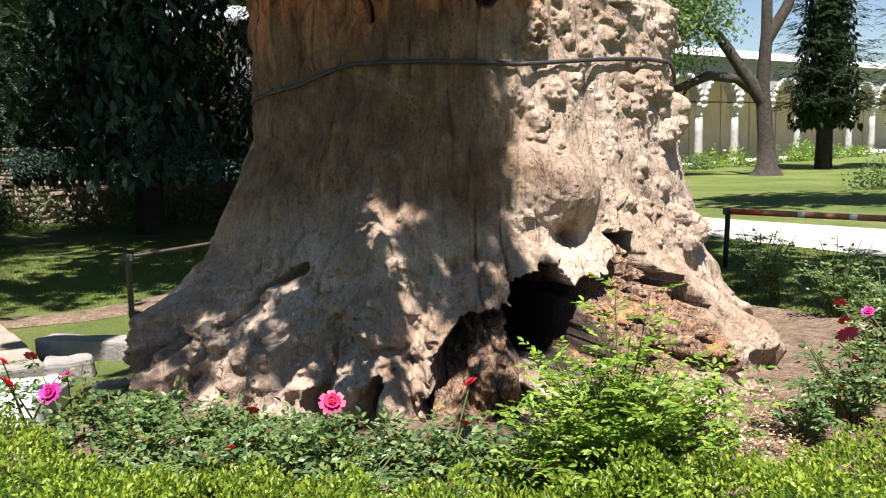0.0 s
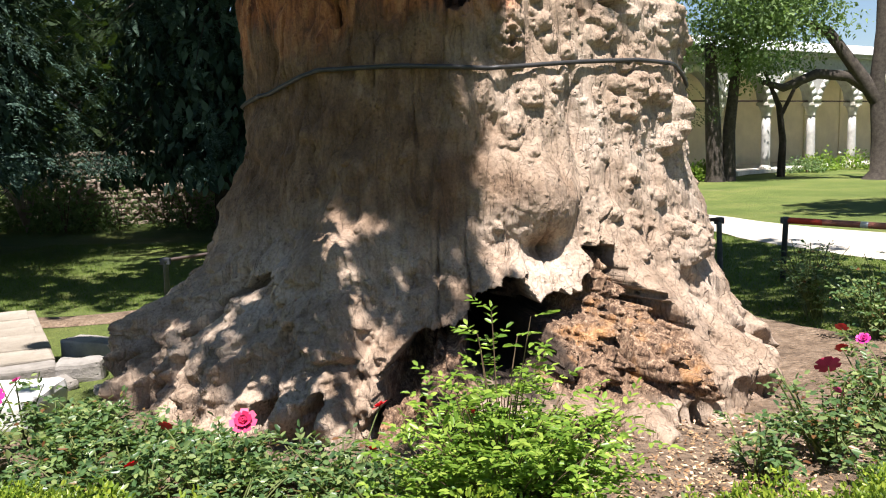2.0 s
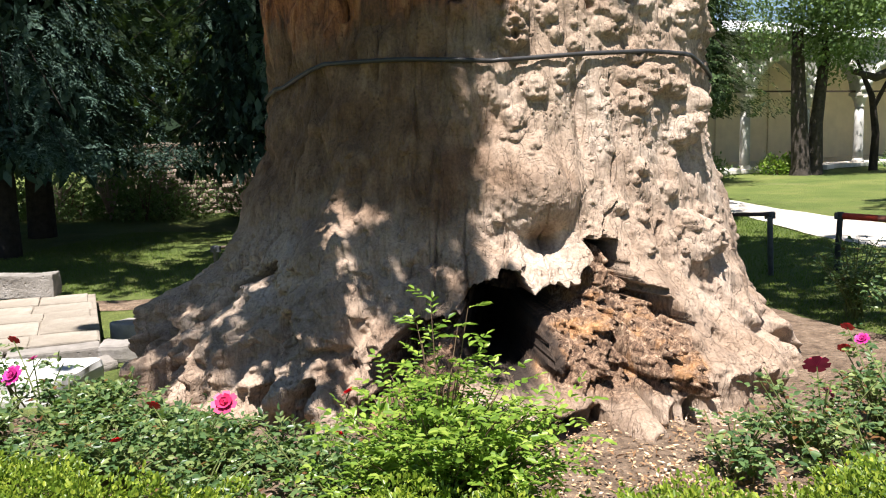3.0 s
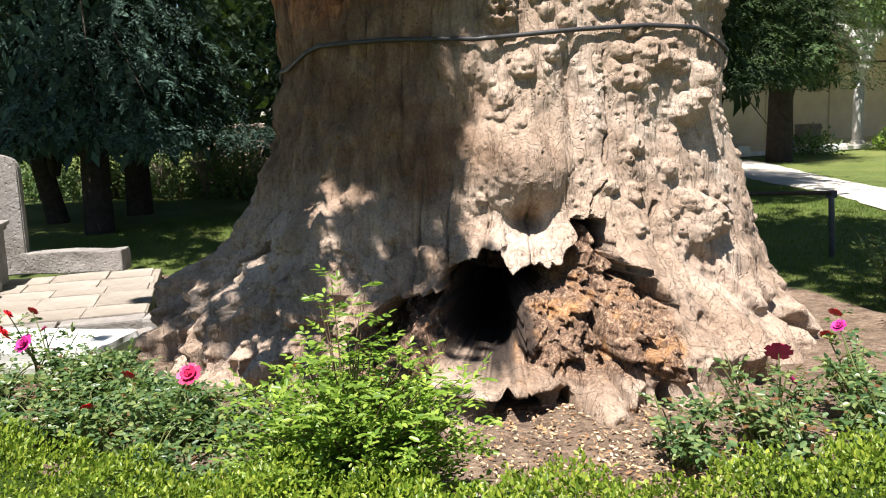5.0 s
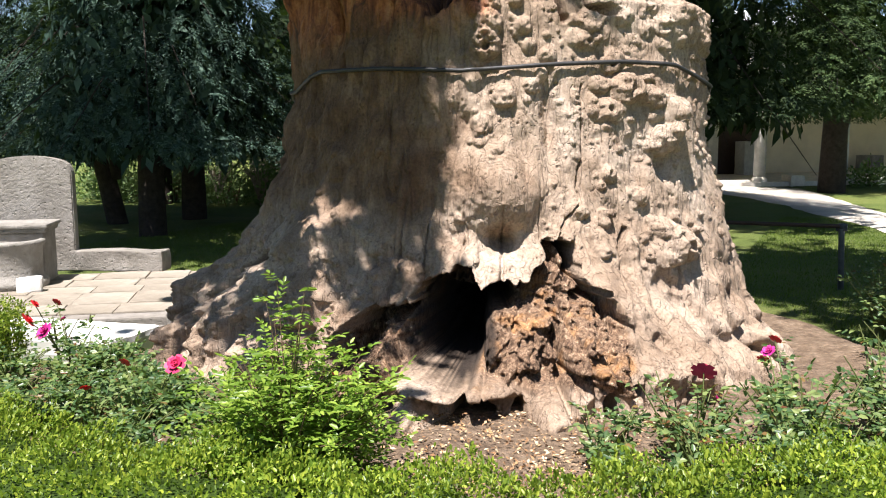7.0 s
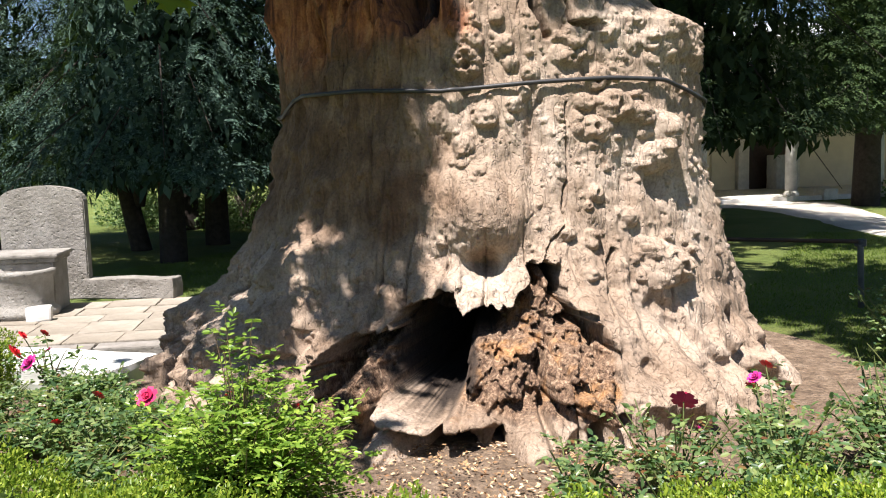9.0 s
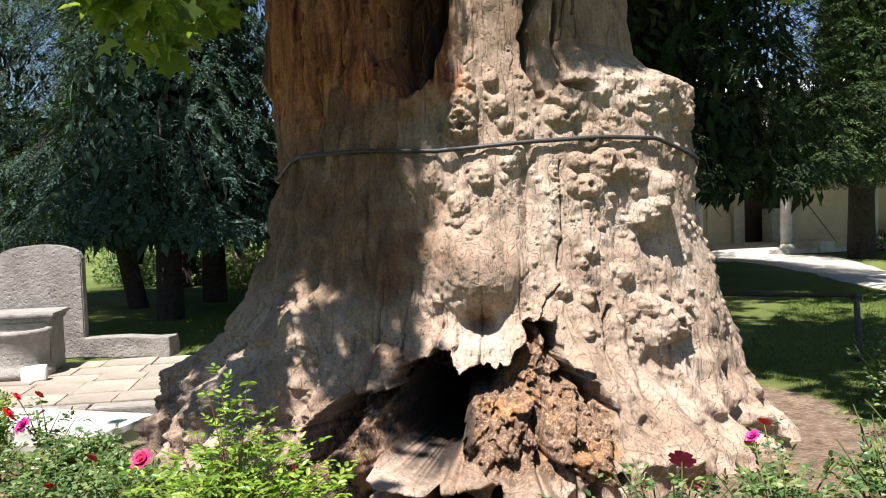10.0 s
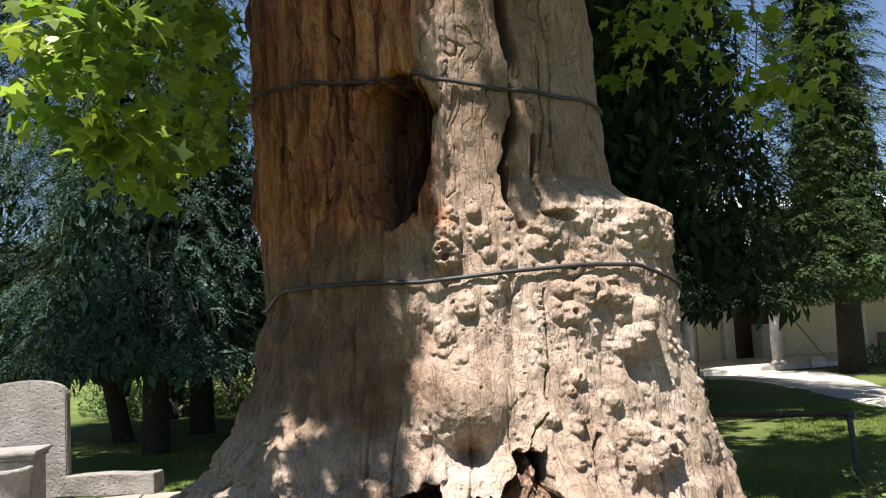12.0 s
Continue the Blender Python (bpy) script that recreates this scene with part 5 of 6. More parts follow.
def arcade():
    """The wall over the columns, cut by pointed arches."""
    bm = bmesh.new()
    outline = []
    x0 = -0.5 * BAY
    outline.append((x0, EAVE))
    outline.append((x0, SPRING))
    for i in range(N_COL):
        cx = i * BAY
        if i > 0:
            a = cx - BAY + 0.24
            b = cx - 0.24
            half = (b - a) / 2
            for k in range(0, 19):
                t = k / 18
                x = a + (b - a) * t
                u = abs(2 * t - 1)
                z = SPRING + (CROWN - SPRING - 0.15) * (math.sqrt(max(0, 1 - u * u)) * 0.8 + 0.2 * (1 - u))
                outline.append((x, z))
        else:
            outline.append((cx - 0.24, SPRING))
        outline.append((cx + 0.24, SPRING))
    outline.append(((N_COL - 0.5) * BAY, SPRING))
    outline.append(((N_COL - 0.5) * BAY, EAVE))
    # one strip of quads from the outline up to the eave
    low = outline[1:-1]
    for y, flip in ((-0.22, False), (0.22, True)):
        a = [bm.verts.new((x, y, z)) for x, z in low]
        b = [bm.verts.new((x, y, EAVE)) for x, z in low]
        for i in range(len(low) - 1):
            if low[i + 1][0] - low[i][0] < 1e-6:
                continue
            f = (a[i], a[i + 1], b[i + 1], b[i])
            bm.faces.new(f if not flip else f[::-1])
    vs = {}
    for (x, z), (x2, z2) in zip(low, low[1:]):
        q = [bm.verts.new(c) for c in ((x, -0.22, z), (x, 0.22, z), (x2, 0.22, z2), (x2, -0.22, z2))]
        bm.faces.new(q)
    return bm


colonnade = thing("colonnade_wall", (0, 0, 0), "pale stone arcade of pointed arches with a cream back wall", "colonnade", kind="structure")
colonnade.matrix_basis = frame_m
LEN = N_COL * BAY
MIDX = (N_COL - 1) * BAY / 2
part("arcade", arcade(), M_LIMED, colonnade, "grey stone wall over the arches")


def voussoirs(cx):
    """A ring of light and grey stones round one arch."""
    n = 13
    out = []
    a, b = cx + 0.24, cx + BAY - 0.24
    for k in range(n):
        c = []
        for t in (k / n + 0.004, (k + 1) / n - 0.004):
            th = math.pi * (1 - t)
            half = (b - a) / 2
            for g in (0.0, 0.24):
                u = math.cos(th)
                z = SPRING + (CROWN - SPRING - 0.15) * (math.sin(th) * 0.8 + 0.2 * (1 - abs(u)))
                c.append(((a + b) / 2 + u * (half + g), z + math.sin(th) * g + (0.0)))
        out.append(c)
    return out


VV = [[], []]
for i in range(N_COL - 1):
    for k, c in enumerate(voussoirs(i * BAY)):
        VV[k % 2].append(c)
for k, nm in ((0, M_LIME), (1, M_WHITE)):
    V, Q = [], []
    for c in VV[k]:
        o = len(V)
        for yy in (-0.27, -0.2):
            for j in (0, 1, 3, 2):
                V.append((c[j][0], yy, c[j][1]))
        Q += [(o, o + 1, o + 2, o + 3), (o, o + 4, o + 5, o + 1), (o + 1, o + 5, o + 6, o + 2), (o + 2, o + 6, o + 7, o + 3), (o + 3, o + 7, o + 4, o)]
    ob = part("arch_stones", mesh_np("arch_stones", V, Q), nm, colonnade, "alternating pale arch stones")
    ob["kind"] = "stuff"
b = block(LEN, 0.62, 0.16, 0.03)
bmesh.ops.translate(b, vec=(MIDX, -0.06, EAVE), verts=b.verts)
part("cornice", b, M_LIMED, colonnade)
b = block(LEN, 0.4, 4.6, 0.0)
bmesh.ops.translate(b, vec=(MIDX, 4.2, 0), verts=b.verts)
part("back_wall", b, M_CREAM, colonnade, "cream plastered back wall")
b = block(LEN, 4.7, 0.14, 0.02)
bmesh.ops.translate(b, vec=(MIDX, 2.0, 0.0), verts=b.verts)
part("walk_floor", b, M_LIME, colonnade)
b = block(LEN, 4.2, 0.1, 0.0)
bmesh.ops.translate(b, vec=(MIDX, 2.1, EAVE - 0.05), verts=b.verts)
part("ceiling_slab", b, M_CREAM, colonnade)
bm = bmesh.new()
z0, z1 = EAVE + 0.16, EAVE + 1.3
for x0, x1 in ((-0.5 * BAY, (N_COL - 0.5) * BAY),):
    q = [bm.verts.new(c) for c in ((x0, -0.5, z0), (x1, -0.5, z0), (x1, 4.6, z1), (x0, 4.6, z1), (x0, 4.6, z0), (x1, 4.6, z0))]
    bm.faces.new(q[0:4])
    bm.faces.new((q[2], q[5], q[4], q[3]))
    bm.faces.new((q[0], q[3], q[4]))
    bm.faces.new((q[1], q[5], q[2]))
    bm.faces.new((q[0], q[4], q[5], q[1]))
part("roof", bm, M_ROOF, colonnade, "pale lead roof")
for i in range(N_COL - 1):
    b = block(BAY - 0.3, 0.05, 0.06, 0.0)
    bmesh.ops.translate(b, vec=((i + 0.5) * BAY, 0, SPRING + 0.02), verts=b.verts)
    part("tie_beam", b, M_RAIL, colonnade)
    b = block(0.34, 0.08, 4.1, 0.01)
    bmesh.ops.translate(b, vec=(i * BAY, 3.97, 0.13), verts=b.verts)
    part("pilaster", b, M_CREAM, colonnade)
# the dark doorway and its stone frame
b = block(1.5, 0.1, 2.7, 0.01)
bmesh.ops.translate(b, vec=(2.66 * BAY, 3.94, 0.14), verts=b.verts)
part("door", b, M_DOOR, colonnade, "tall dark wooden door")
for sx in (-0.95, 0.95):
    b = block(0.4, 0.2, 2.9, 0.02)
    bmesh.ops.translate(b, vec=(2.66 * BAY + sx, 3.9, 0.14), verts=b.verts)
    part("door_jamb", b, M_LIME, colonnade)
for k, (u, v, w, d, h, mat) in enumerate(((1.25, -0.35, 1.1, 0.3, 0.12, M_WHITE), (0.7, -0.6, 0.9, 0.4, 0.1, M_WHITE), (2.35, -0.2, 0.5, 0.4, 0.32, M_LIME), (3.4, -0.45, 0.9, 0.3, 0.18, M_WHITE), (1.1, 3.2, 1.2, 0.6, 0.7, M_GREYST), (2.7, 3.4, 0.8, 0.4, 1.1, M_LIMED), (4.3, 3.0, 0.7, 0.6, 0.6, M_GREYST), (5.2, -0.5, 0.8, 0.3, 0.15, M_LIME))):
    p = frame_m @ Vector((u * BAY, v, 0))
    solid("antique_stone", block(w, d, h, 0.02, 0.015, 3, 70 + k), mat, p.x, p.y, 0.14 if v > 0 else 0.0, COL_A + 3 * k, "weathered antique stone block by the colonnade", "stone block", "antique stones")

# ---- trees in the distance ----


def conifer(x, y, height, radius, bottom, n_branch, seed, label, mat, trunk_r, lean=(0, 0), needle=(0.10, 0.22), droop=0.5, per=46, heart=2600):
    """A dark evergreen: boughs that leave the stem, arch and droop, hung with sprays."""
    gen = np.random.default_rng(seed)
    ob = thing("conifer", (x, y, -0.22 if x < -3 else 0), label, "conifer")
    top = Vector((lean[0], lean[1], height))
    runs = [([(0, 0, -0.1), tuple(top * 0.2 + Vector((0.03, 0, 0))), tuple(top * 0.5), tuple(top)], [trunk_r * 1.25, trunk_r, trunk_r * 0.7, 0.03])]
    for k in range(3):
        a = gen.uniform(0, 6.28)
        runs.append(([(0, 0, 0.9), (0.3 * math.cos(a), 0.3 * math.sin(a), 2.2), (0.7 * math.cos(a), 0.7 * math.sin(a), 4.0)], [trunk_r * 0.6, trunk_r * 0.5, 0.05]))
    P, D, N, L = [], [], [], []
    for i in range(n_branch):
        f = gen.random() ** 1.25
        z = bottom + 0.6 + (height - bottom - 0.6) * f
        reach = radius * (1 - f) ** 0.7 * gen.uniform(0.75, 1.12)
        a = gen.uniform(0, 2 * math.pi)
        out = np.array((math.cos(a), math.sin(a), 0))
        side = np.array((-math.sin(a), math.cos(a), 0))
        base = np.array((lean[0] * f, lean[1] * f, z))
        tip = base + out * reach + np.array((0, 0, -droop * reach * gen.uniform(0.35, 0.75)))
        mid = base + out * reach * 0.5 + np.array((0, 0, 0.12 * reach))
        if i % 16 == 0:
            runs.append(([tuple(base), tuple(mid), tuple(tip)], [0.025, 0.015, 0.005]))
        # flat fronds leave the bough on both sides, each with paired sprays, and hang at their ends
        m = max(5, per // 12)
        t = np.repeat(gen.uniform(0.22, 1.0, m), 16)[:, None]
        q = base * (1 - t) ** 2 + 2 * mid * t * (1 - t) + tip * t ** 2
        sgn = np.repeat(np.where(gen.random(m) < 0.5, -1.0, 1.0), 16)[:, None]
        fan = np.repeat(gen.uniform(0.3, 1.1, m), 16)[:, None]
        fall = np.repeat(gen.uniform(0.15, 0.9, m), 16)[:, None] * (droop + 0.35)
        way = unit(out * 0.7 + side * sgn * fan + np.array((0, 0, -1.0)) * fall)
        size = np.repeat(gen.uniform(0.7, 1.25, m), 16)[:, None] * needle[1] * 4.0 * (1.15 - 0.5 * t)
        k = np.tile(np.arange(16) // 2, m)[:, None] / 7.0
        flip = np.tile(np.where(np.arange(16) % 2, 1.0, -1.0), m)[:, None]
        across = unit(np.cross(way, np.array((0, 0, 1.0)) + 0.3 * out))
        P.append(q + way * size * k + np.array((0, 0, -0.25)) * size * k * k + gen.normal(size=(len(q), 3)) * 0.012)
        D.append(way * (0.55 + 0.6 * k) + across * flip * (1.05 - 0.75 * k) + np.array((0, 0, -0.3)) * k)
        N.append(np.cross(across, way) + gen.normal(size=(len(q), 3)) * 0.25)
        L.append(gen.uniform(*needle, len(q)) * (1.0 - 0.4 * k[:, 0]))
        P[-1][:, 2] = np.maximum(P[-1][:, 2], bottom + 0.35 * gen.random(len(q)))
    part("trunk", tubes("trunk", runs[:1], 12), M_TRUNKD, ob)
    for r in runs[1:4]:
        part("side_stem", tubes("side_stem", [r], 10), M_TRUNKD, ob)
    part("bough", tubes("bough", runs[4:], 6), M_TRUNKD, ob)["kind"] = "stuff"
    # the old growth inside
    m = heart
    f = gen.random(m) ** 1.2
    a = gen.uniform(0, 2 * math.pi, m)
    q = radius * (1 - f) ** 0.75 * 0.58 * np.sqrt(gen.random(m))
    P.append(np.stack([q * np.cos(a), q * np.sin(a), bottom + 0.45 + (height - bottom - 0.6) * f - 0.2 * q], 1))
    D.append(np.array((0, 0, -1.0)) + gen.normal(size=(m, 3)) * 0.5)
    N.append(np.stack([np.cos(a), np.sin(a), 0.3 + 0 * a], 1) + gen.normal(size=(m, 3)) * 0.4)
    L.append(gen.uniform(0.22, 0.40, m))
    L = np.concatenate(L)
    part("crown", leaves("crown", np.concatenate(P), np.concatenate(D), np.concatenate(N), L, np.where(L > 0.215, L * 0.4, L * (0.45 if droop < 0.2 else 0.32)), LEAF_KITE), mat, ob)
    return ob


YEW = "dark drooping evergreen with blue-green sprays"
SMALL = (0.05, 0.115)
conifer(-5.95, 17.6, 12, 4.3, 1.15, 760, 1, YEW, M_CONIFER, 0.24, (0, 0), SMALL, 0.5, 120, 11000)
conifer(-9.0, 12.5, 11, 3.4, 1.35, 700, 2, YEW, M_CONIFER, 0.21, (0, 0), SMALL, 0.6, 150, 7000)
conifer(-11.2, 13.8, 11, 3.4, 1.45, 620, 3, YEW, M_CONIFER, 0.17, (-2.4, -0.8), SMALL, 0.6, 140, 7000)
conifer(-10.4, 15.2, 12, 3.6, 1.4, 560, 4, YEW, M_CONIFER, 0.22, (0, 0), SMALL, 0.5, 120, 7000)
conifer(-14.5, 12.5, 11, 3.8, 1.0, 420, 5, YEW, M_CONIFER, 0.25, (0, 0), (0.06, 0.13), 0.5, 60, 4000)
conifer(-14.0, 18.0, 13, 4.2, 1.3, 360, 6, YEW, M_CONIFER, 0.25, (0, 0), (0.09, 0.18), 0.5, 60, 4000)
# these two evergreens carry their shade in the needle colour
conifer(-1.0, 17.7, 16.0, 4.7, 1.75, 1150, 7, "tall dark drooping evergreen before the colonnade", M_CYPSHADE, 0.24, (0, 0), (0.06, 0.14), 0.6, 108, 15000)
conifer(-2.6, 21.0, 14, 3.6, 1.6, 460, 11, "tall dark drooping evergreen before the colonnade", M_CYPSHADE, 0.24, (0, 0), (0.08, 0.16), 0.5, 60, 9000)
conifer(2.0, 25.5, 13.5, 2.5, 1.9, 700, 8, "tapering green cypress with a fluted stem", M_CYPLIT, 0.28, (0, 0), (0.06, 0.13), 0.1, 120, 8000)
conifer(14.2, 32.9, 12, 2.2, 1.4, 520, 9, "dense dark cypress on the lawn", M_CYPSHADE, 0.26, (0, 0), (0.08, 0.15), -0.3, 60, 6000)
conifer(17.4, 31.6, 12, 2.2, 1.3, 480, 10, "dense dark cypress on the lawn", M_CYPSHADE, 0.26, (0, 0), (0.08, 0.15), -0.3, 60, 6000)


def broad_tree(x, y, stems, clumps, seed, label, mat=None, leaf=(0.10, 0.19), per=230, bark=None):
    """A leafy tree: stems given as runs, clumps of leaves at (x, y, z, radius)."""
    gen = np.random.default_rng(seed)
    ob = thing("tree", (x, y, 0), label, "tree")
    part("trunk", tubes("trunk", stems, 12), bark or M_TRUNK2, ob)
    P, D, N, L = [], [], [], []
    for cx, cy, cz, r in clumps:
        n = int(per * r * r)
        q = unit(gen.normal(size=(n, 3))) * (gen.random((n, 1)) ** 0.35) * r * np.array((1, 1, 0.75)) * (0.75 + 0.5 * gen.random((n, 1)))
        P.append(q + np.array((cx, cy, cz)))
        D.append(q * 0.5 + gen.normal(size=(n, 3)) * 0.6 + np.array((0, 0, -0.3)))
        N.append(np.array((0, 0, 1)) + gen.normal(size=(n, 3)) * 0.6)
        L.append(gen.uniform(*leaf, n))
    L = np.concatenate(L)
    part("crown", leaves("crown", np.concatenate(P), np.concatenate(D), np.concatenate(N), L, L * 0.5, LEAF_KITE), mat or M_BROAD, ob)
    return ob


def crown_clumps(c, size, n, r, seed):
    gen = np.random.default_rng(seed)
    out = []
    for i in range(n):
        q = unit(gen.normal(size=(1, 3)))[0] * gen.random() ** 0.4
        out.append((c[0] + q[0] * size[0], c[1] + q[1] * size[1], c[2] + q[2] * size[2], gen.uniform(*r)))
    return out


FORK = [([(0, 0, -0.1), (0.02, 0, 0.25), (-0.05, 0, 1.2), (-0.2, 0, 3.0), (-0.1, 0, 4.6), (-0.15, 0, 7.5)], [0.62, 0.36, 0.27, 0.23, 0.19, 0.14]),
        ([(-0.15, 0, 2.4), (-0.9, 0, 3.5), (-1.7, 0, 4.6), (-2.4, 0, 4.9)], [0.25, 0.2, 0.16, 0.1]),
        ([(-0.2, 0, 2.6), (-1.0, 0.1, 3.2), (-2.0, 0, 3.3), (-3.0, 0, 2.9), (-3.6, 0, 3.1)], [0.2, 0.18, 0.16, 0.13, 0.08]),
        ([(-0.1, 0, 4.4), (0.5, 0, 5.4), (1.0, 0, 6.6), (1.2, 0, 7.6)], [0.2, 0.18, 0.14, 0.1])]
broad_tree(10.8, 29.4, FORK, crown_clumps((-3.4, 0.5, 5.6), (2.6, 2.0, 2.0), 34, (0.5, 0.95), 3) + crown_clumps((1.2, 0.3, 7.2), (1.2, 1.2, 0.9), 8, (0.3, 0.5), 4), 21, "leaning old tree with a forked dark trunk")
TWIN = [([(0, 0, -0.1), (0, 0, 0.3), (-0.1, 0, 2.0), (-0.2, 0, 4.4)], [0.36, 0.28, 0.24, 0.16]), ([(0.45, 0.2, -0.1), (0.45, 0.2, 1.6), (0.7, 0.2, 4.2)], [0.24, 0.2, 0.14])]
broad_tree(5.8, 29.6, TWIN, crown_clumps((0.8, 0, 5.4), (3.0, 2.2, 2.4), 74, (0.6, 1.0), 7), 22, "light green leafy tree with twin stems", per=330)
THIN = [([(0, 0, -0.1), (0.05, 0, 1.2), (-0.1, 0, 2.4), (-0.6, 0, 3.6)], [0.15, 0.12, 0.1, 0.05]), ([(-0.02, 0, 2.1), (0.4, 0, 3.0), (0.9, 0, 3.3)], [0.08, 0.06, 0.03])]
broad_tree(8.4, 32.0, THIN, crown_clumps((-0.2, 0, 5.0), (1.6, 1.4, 1.4), 16, (0.5, 0.8), 9), 23, "small dark-stemmed tree before the arches", bark=M_TRUNKD)


def bush(x, y, w, h, seed, label, mat, leaf=(0.05, 0.09), n=900):
    gen = np.random.default_rng(seed)
    ob = thing("bush", (x, y, -0.22 if x < -3 else 0), label, "bush", "garden bushes")
    q = unit(gen.normal(size=(n, 3))) * (gen.random((n, 1)) ** 0.3)
    q *= (1 + 0.35 * fbm(q[:, 0] * 2.3 + seed, q[:, 1] * 2.3, q[:, 2] * 2.3, 2))[:, None]
    q[:, 2] = np.abs(q[:, 2])
    P = q * np.array((w, w, h))
    L = gen.uniform(*leaf, n)
    part("foliage", leaves("foliage", P, q + gen.normal(size=(n, 3)) * 0.5, q + np.array((0, 0, 0.4)) + gen.normal(size=(n, 3)) * 0.5, L, L * 0.55, LEAF_KITE), mat, ob)
    runs = [([(0, 0, -0.03), (math.cos(k) * w * 0.3, math.sin(k) * w * 0.3, h * 0.7)], [0.015, 0.005]) for k in range(5)]
    part("framework", tubes("framework", runs, 5), M_TWIG, ob)


gen_b = np.random.default_rng(77)
for k, u in enumerate((3.1, 4.05, 4.5, 6.3, 6.75, 7.3, 8.5, 9.3, 9.7, 10.2, 10.7, 11.4)):
    p = frame_m @ Vector((u * BAY, -0.9 - 0.3 * (k % 2), 0))
    bush(p.x, p.y, gen_b.uniform(0.5, 0.85), gen_b.uniform(0.5, 0.8), 200 + k, "yellow-green bush at the foot of the colonnade", M_SHRUB if k % 3 else M_BROAD, (0.08, 0.15), 700)
for k in range(22):
    x = -15 + k * 0.72 + gen_b.uniform(-0.2, 0.2)
    bush(x - 1.2, 19.0 + gen_b.uniform(-0.5, 0.4) + 0.09 * (x + 8), gen_b.uniform(0.35, 0.75), gen_b.uniform(0.5, 1.25), 300 + k, "loose green bush before the old wall", M_BROAD, (0.06, 0.12), 520)
for k in range(11):
    bush(-17.5 + k * 0.75, 18.6 + gen_b.uniform(-0.4, 0.6), gen_b.uniform(0.7, 1.0), gen_b.uniform(1.2, 1.7), 340 + k, "tall green bush under the evergreens", M_BROAD, (0.08, 0.15), 800)
bush(10.9, 21.8, 0.8, 0.75, 400, "dark bush on the lawn", M_ROSE, (0.07, 0.12), 900)


def bare_shrub(x, y, h, seed):
    gen = random.Random(seed)
    runs = []
    for i in range(26):
        a = gen.uniform(0, 6.28)
        o = gen.uniform(0.15, 0.6) * h * 0.8
        runs.append(([(0, 0, 0), (o * 0.35 * math.cos(a), o * 0.35 * math.sin(a), h * 0.5), (o * math.cos(a), o * math.sin(a), h * gen.uniform(0.7, 1.0))], [0.016, 0.011, 0.005]))
    ob = tagged(part("bare_shrub", tubes("bare_shrub", runs, 5), M_MORTAR), "pale leafless shrub before the old wall", "shrub")
    ob.matrix_basis = pose(x, y, -0.22)


bare_shrub(-10.9, 18.2, 1.4, 1)
bare_shrub(-12.4, 18.4, 1.2, 2)
bare_shrub(-6.4, 19.4, 1.1, 3)

# ---- grass ----


def grass(name, n, x0, x1, y0, y1, z, seed):
    gen = np.random.default_rng(seed)
    P = np.stack([gen.uniform(x0, x1, n), gen.uniform(y0, y1, n), np.full(n, z)], 1)
    keep = (np.hypot(P[:, 0] - TREE.x, P[:, 1] - TREE.y) > np.where(P[:, 0] > 1.2, 2.9, 4.4)) & ((P[:, 0] < 0) | (np.interp(P[:, 1], [p[1] for p in reversed(path_near)], [p[0] for p in reversed(path_near)]) > P[:, 0] + 0.05))
    P = P[keep]
    n = len(P)
    L = gen.uniform(0.022, 0.05, n)
    ob = part(name, leaves(name, P, np.array((0, 0, 1.0)) + gen.normal(size=(n, 3)) * 0.45, gen.normal(size=(n, 3)), L, L * 0.2, LEAF_KITE), M_GRASS)
    tagged(ob, "short green grass blades of the lawn", "grass", kind="stuff")


grass("grass", 60000, 1.4, 6.5, 7.2, 18.0, -0.025, 1)
grass("grass", 30000, -9.0, -2.5, 9.5, 16.0, -0.255, 2)

# ---- far woods ----


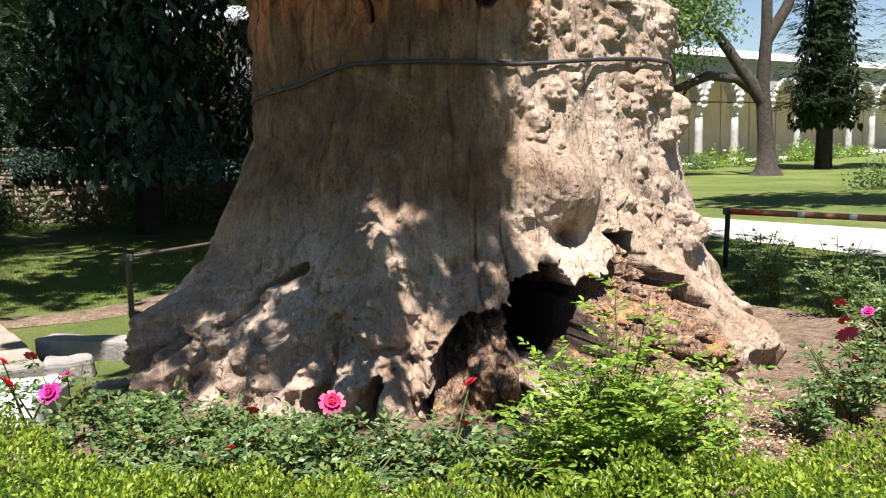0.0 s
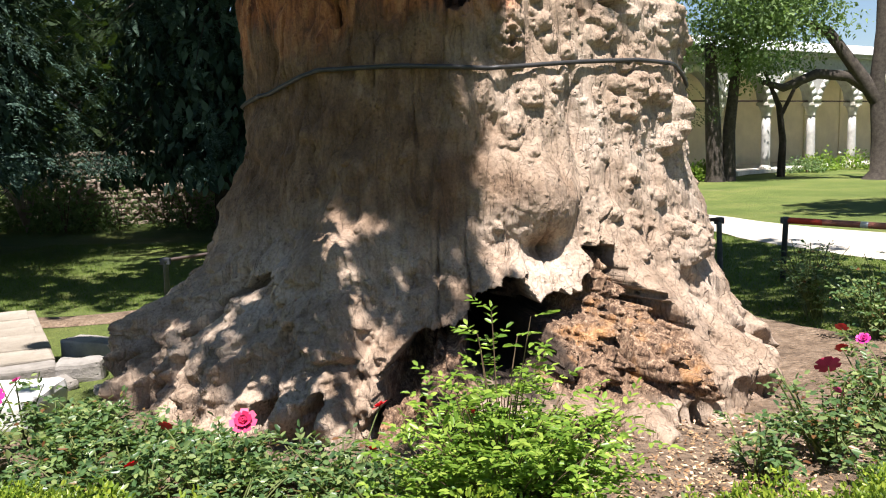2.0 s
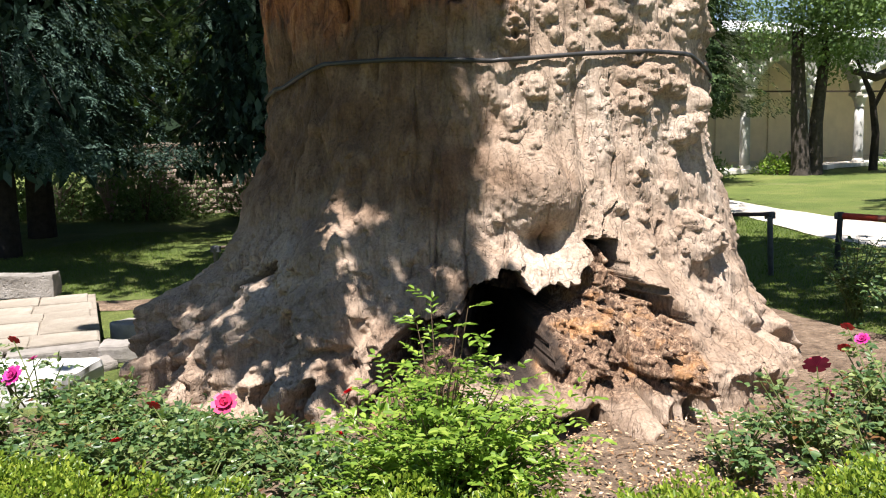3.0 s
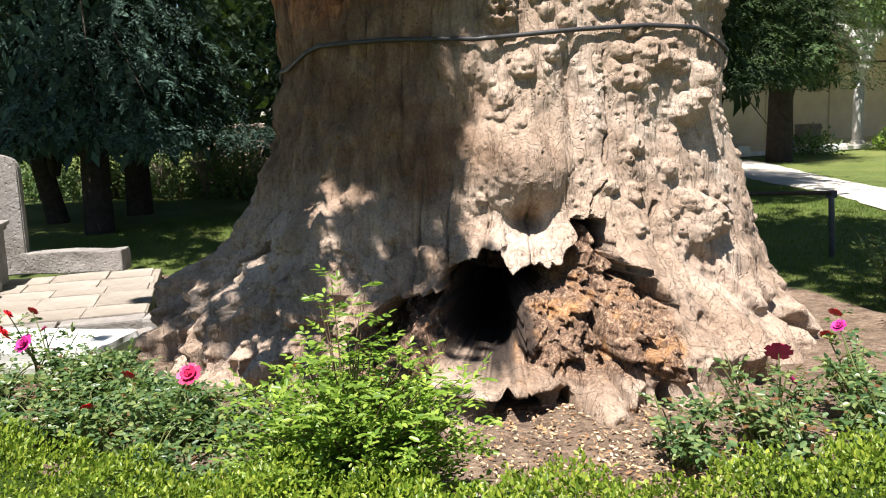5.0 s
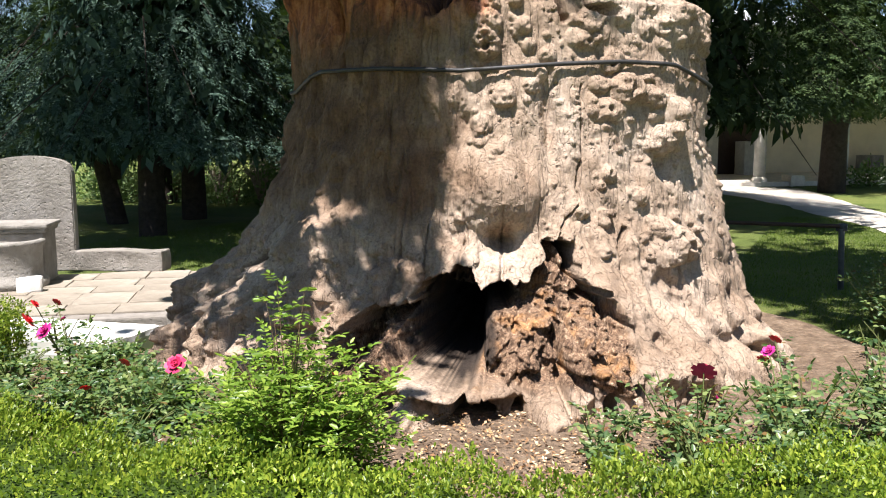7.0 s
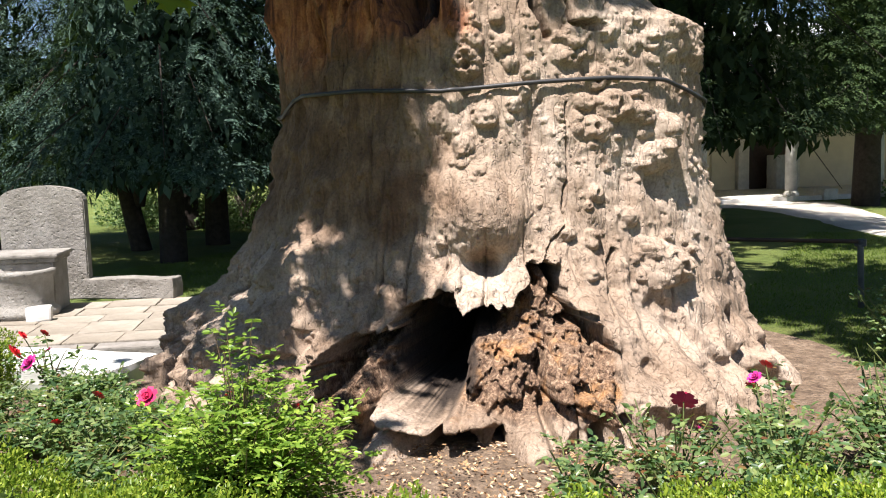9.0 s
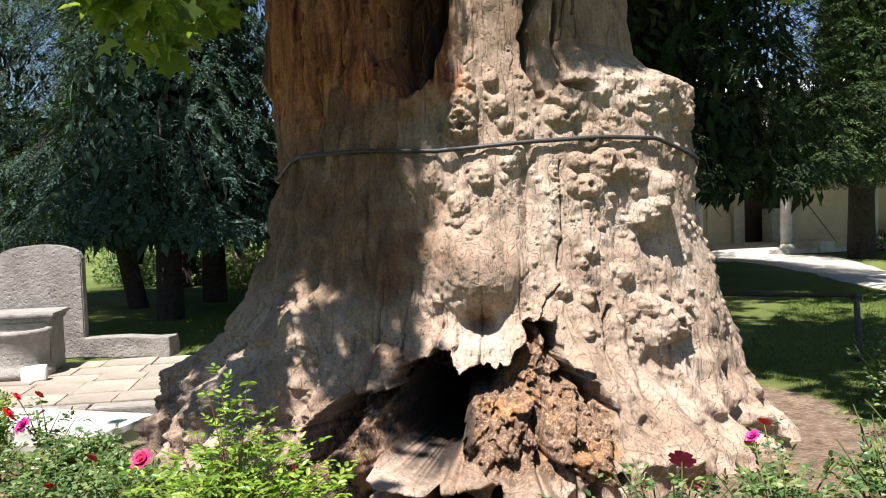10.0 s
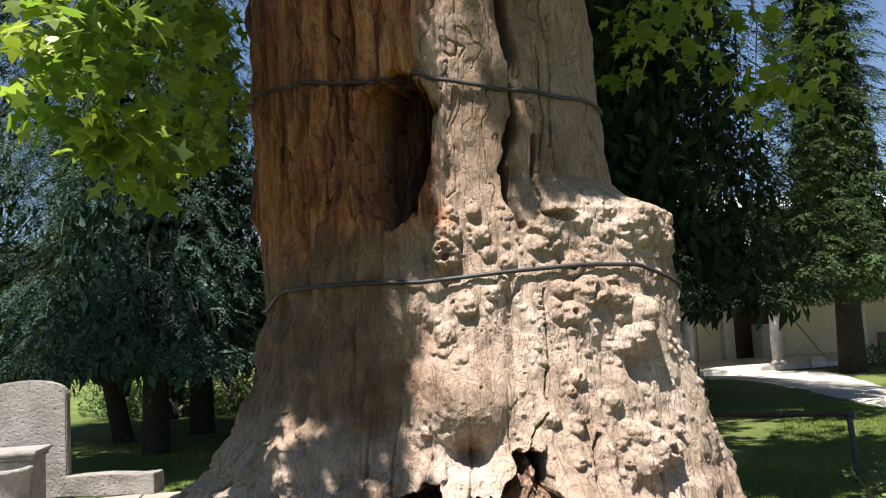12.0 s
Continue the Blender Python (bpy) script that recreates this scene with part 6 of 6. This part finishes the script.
def far_woods():
    gen = np.random.default_rng(9)
    n = 26000
    a = np.radians(gen.uniform(92, 200, n))
    r = gen.uniform(58, 76, n)
    h = 9 + 4 * vnoise(a * 9, a * 0, a * 0)
    z = h * gen.random(n) ** 0.8
    P = np.stack([r * np.cos(a), r * np.sin(a), z], 1)
    L = gen.uniform(0.8, 1.8, n)
    ob = part("far_woods", leaves("far_woods", P, gen.normal(size=(n, 3)), gen.normal(size=(n, 3)), L, L * 0.7, LEAF_KITE), M_CYPSHADE)
    tagged(ob, "dark belt of woods far behind the garden", "woods", kind="stuff")


far_woods()

# ---- the old rubble wall ----
WALL_A, WALL_B = Vector((-12.6, 19.95, -0.25)), Vector((-3.4, 20.8, -0.25))


def rubble_wall():
    d = WALL_B - WALL_A
    ang = math.degrees(math.atan2(d.y, d.x))
    ob = thing("rubble_wall", tuple(WALL_A), "old rubble wall of reddish and grey stones", "wall", kind="structure", rz=ang)
    h = 1.75
    core = block(d.length, 0.4, h, 0.0)
    bmesh.ops.translate(core, vec=(d.length / 2, 0.24, 0), verts=core.verts)
    part("core", core, M_MORTAR, ob)
    gen = random.Random(8)
    shapes = []
    for k in range(10):
        s = block(0.26 + 0.02 * k, 0.14, 0.115, 0.03, 0.022, 0, k + 11)
        me = bpy.data.meshes.new("stone")
        s.to_mesh(me)
        s.free()
        me.materials.append(M_RUBBLE)
        shapes.append(me)
    near, V, Q = 0, [], []
    z = 0.0
    while z < h - 0.05:
        x = gen.uniform(0, 0.2)
        while x < d.length - 0.3:
            k = gen.randrange(10)
            w = 0.27 + 0.02 * k
            m = pose(x + w / 2, gen.uniform(-0.03, 0.04), z + gen.uniform(-0.02, 0.02), 0, gen.uniform(-7, 7), gen.uniform(-4, 4)) @ Matrix.Diagonal((gen.uniform(0.6, 1.05), 1, gen.uniform(0.6, 1.1), 1))
            if 0.5 < x < 8.5 and near < 300 and z > 0.1:
                near += 1
                s = new("stone", shapes[k])
                s.parent = ob
                s.matrix_basis = m
            else:
                me = shapes[k]
                o = len(V)
                V += [m @ v.co for v in me.vertices]
                for pl in me.polygons:
                    f = [i + o for i in pl.vertices]
                    if len(f) == 4:
                        Q.append(tuple(f))
                    else:
                        Q.append((f[0], f[1], f[2], f[2]))
            x += w + 0.015
        z += 0.128
    Q4 = [q for q in Q if q[2] != q[3]]
    rest = part("stones", mesh_np("stones", V, Q4), M_RUBBLE, ob)
    rest["kind"] = "stuff"


rubble_wall()
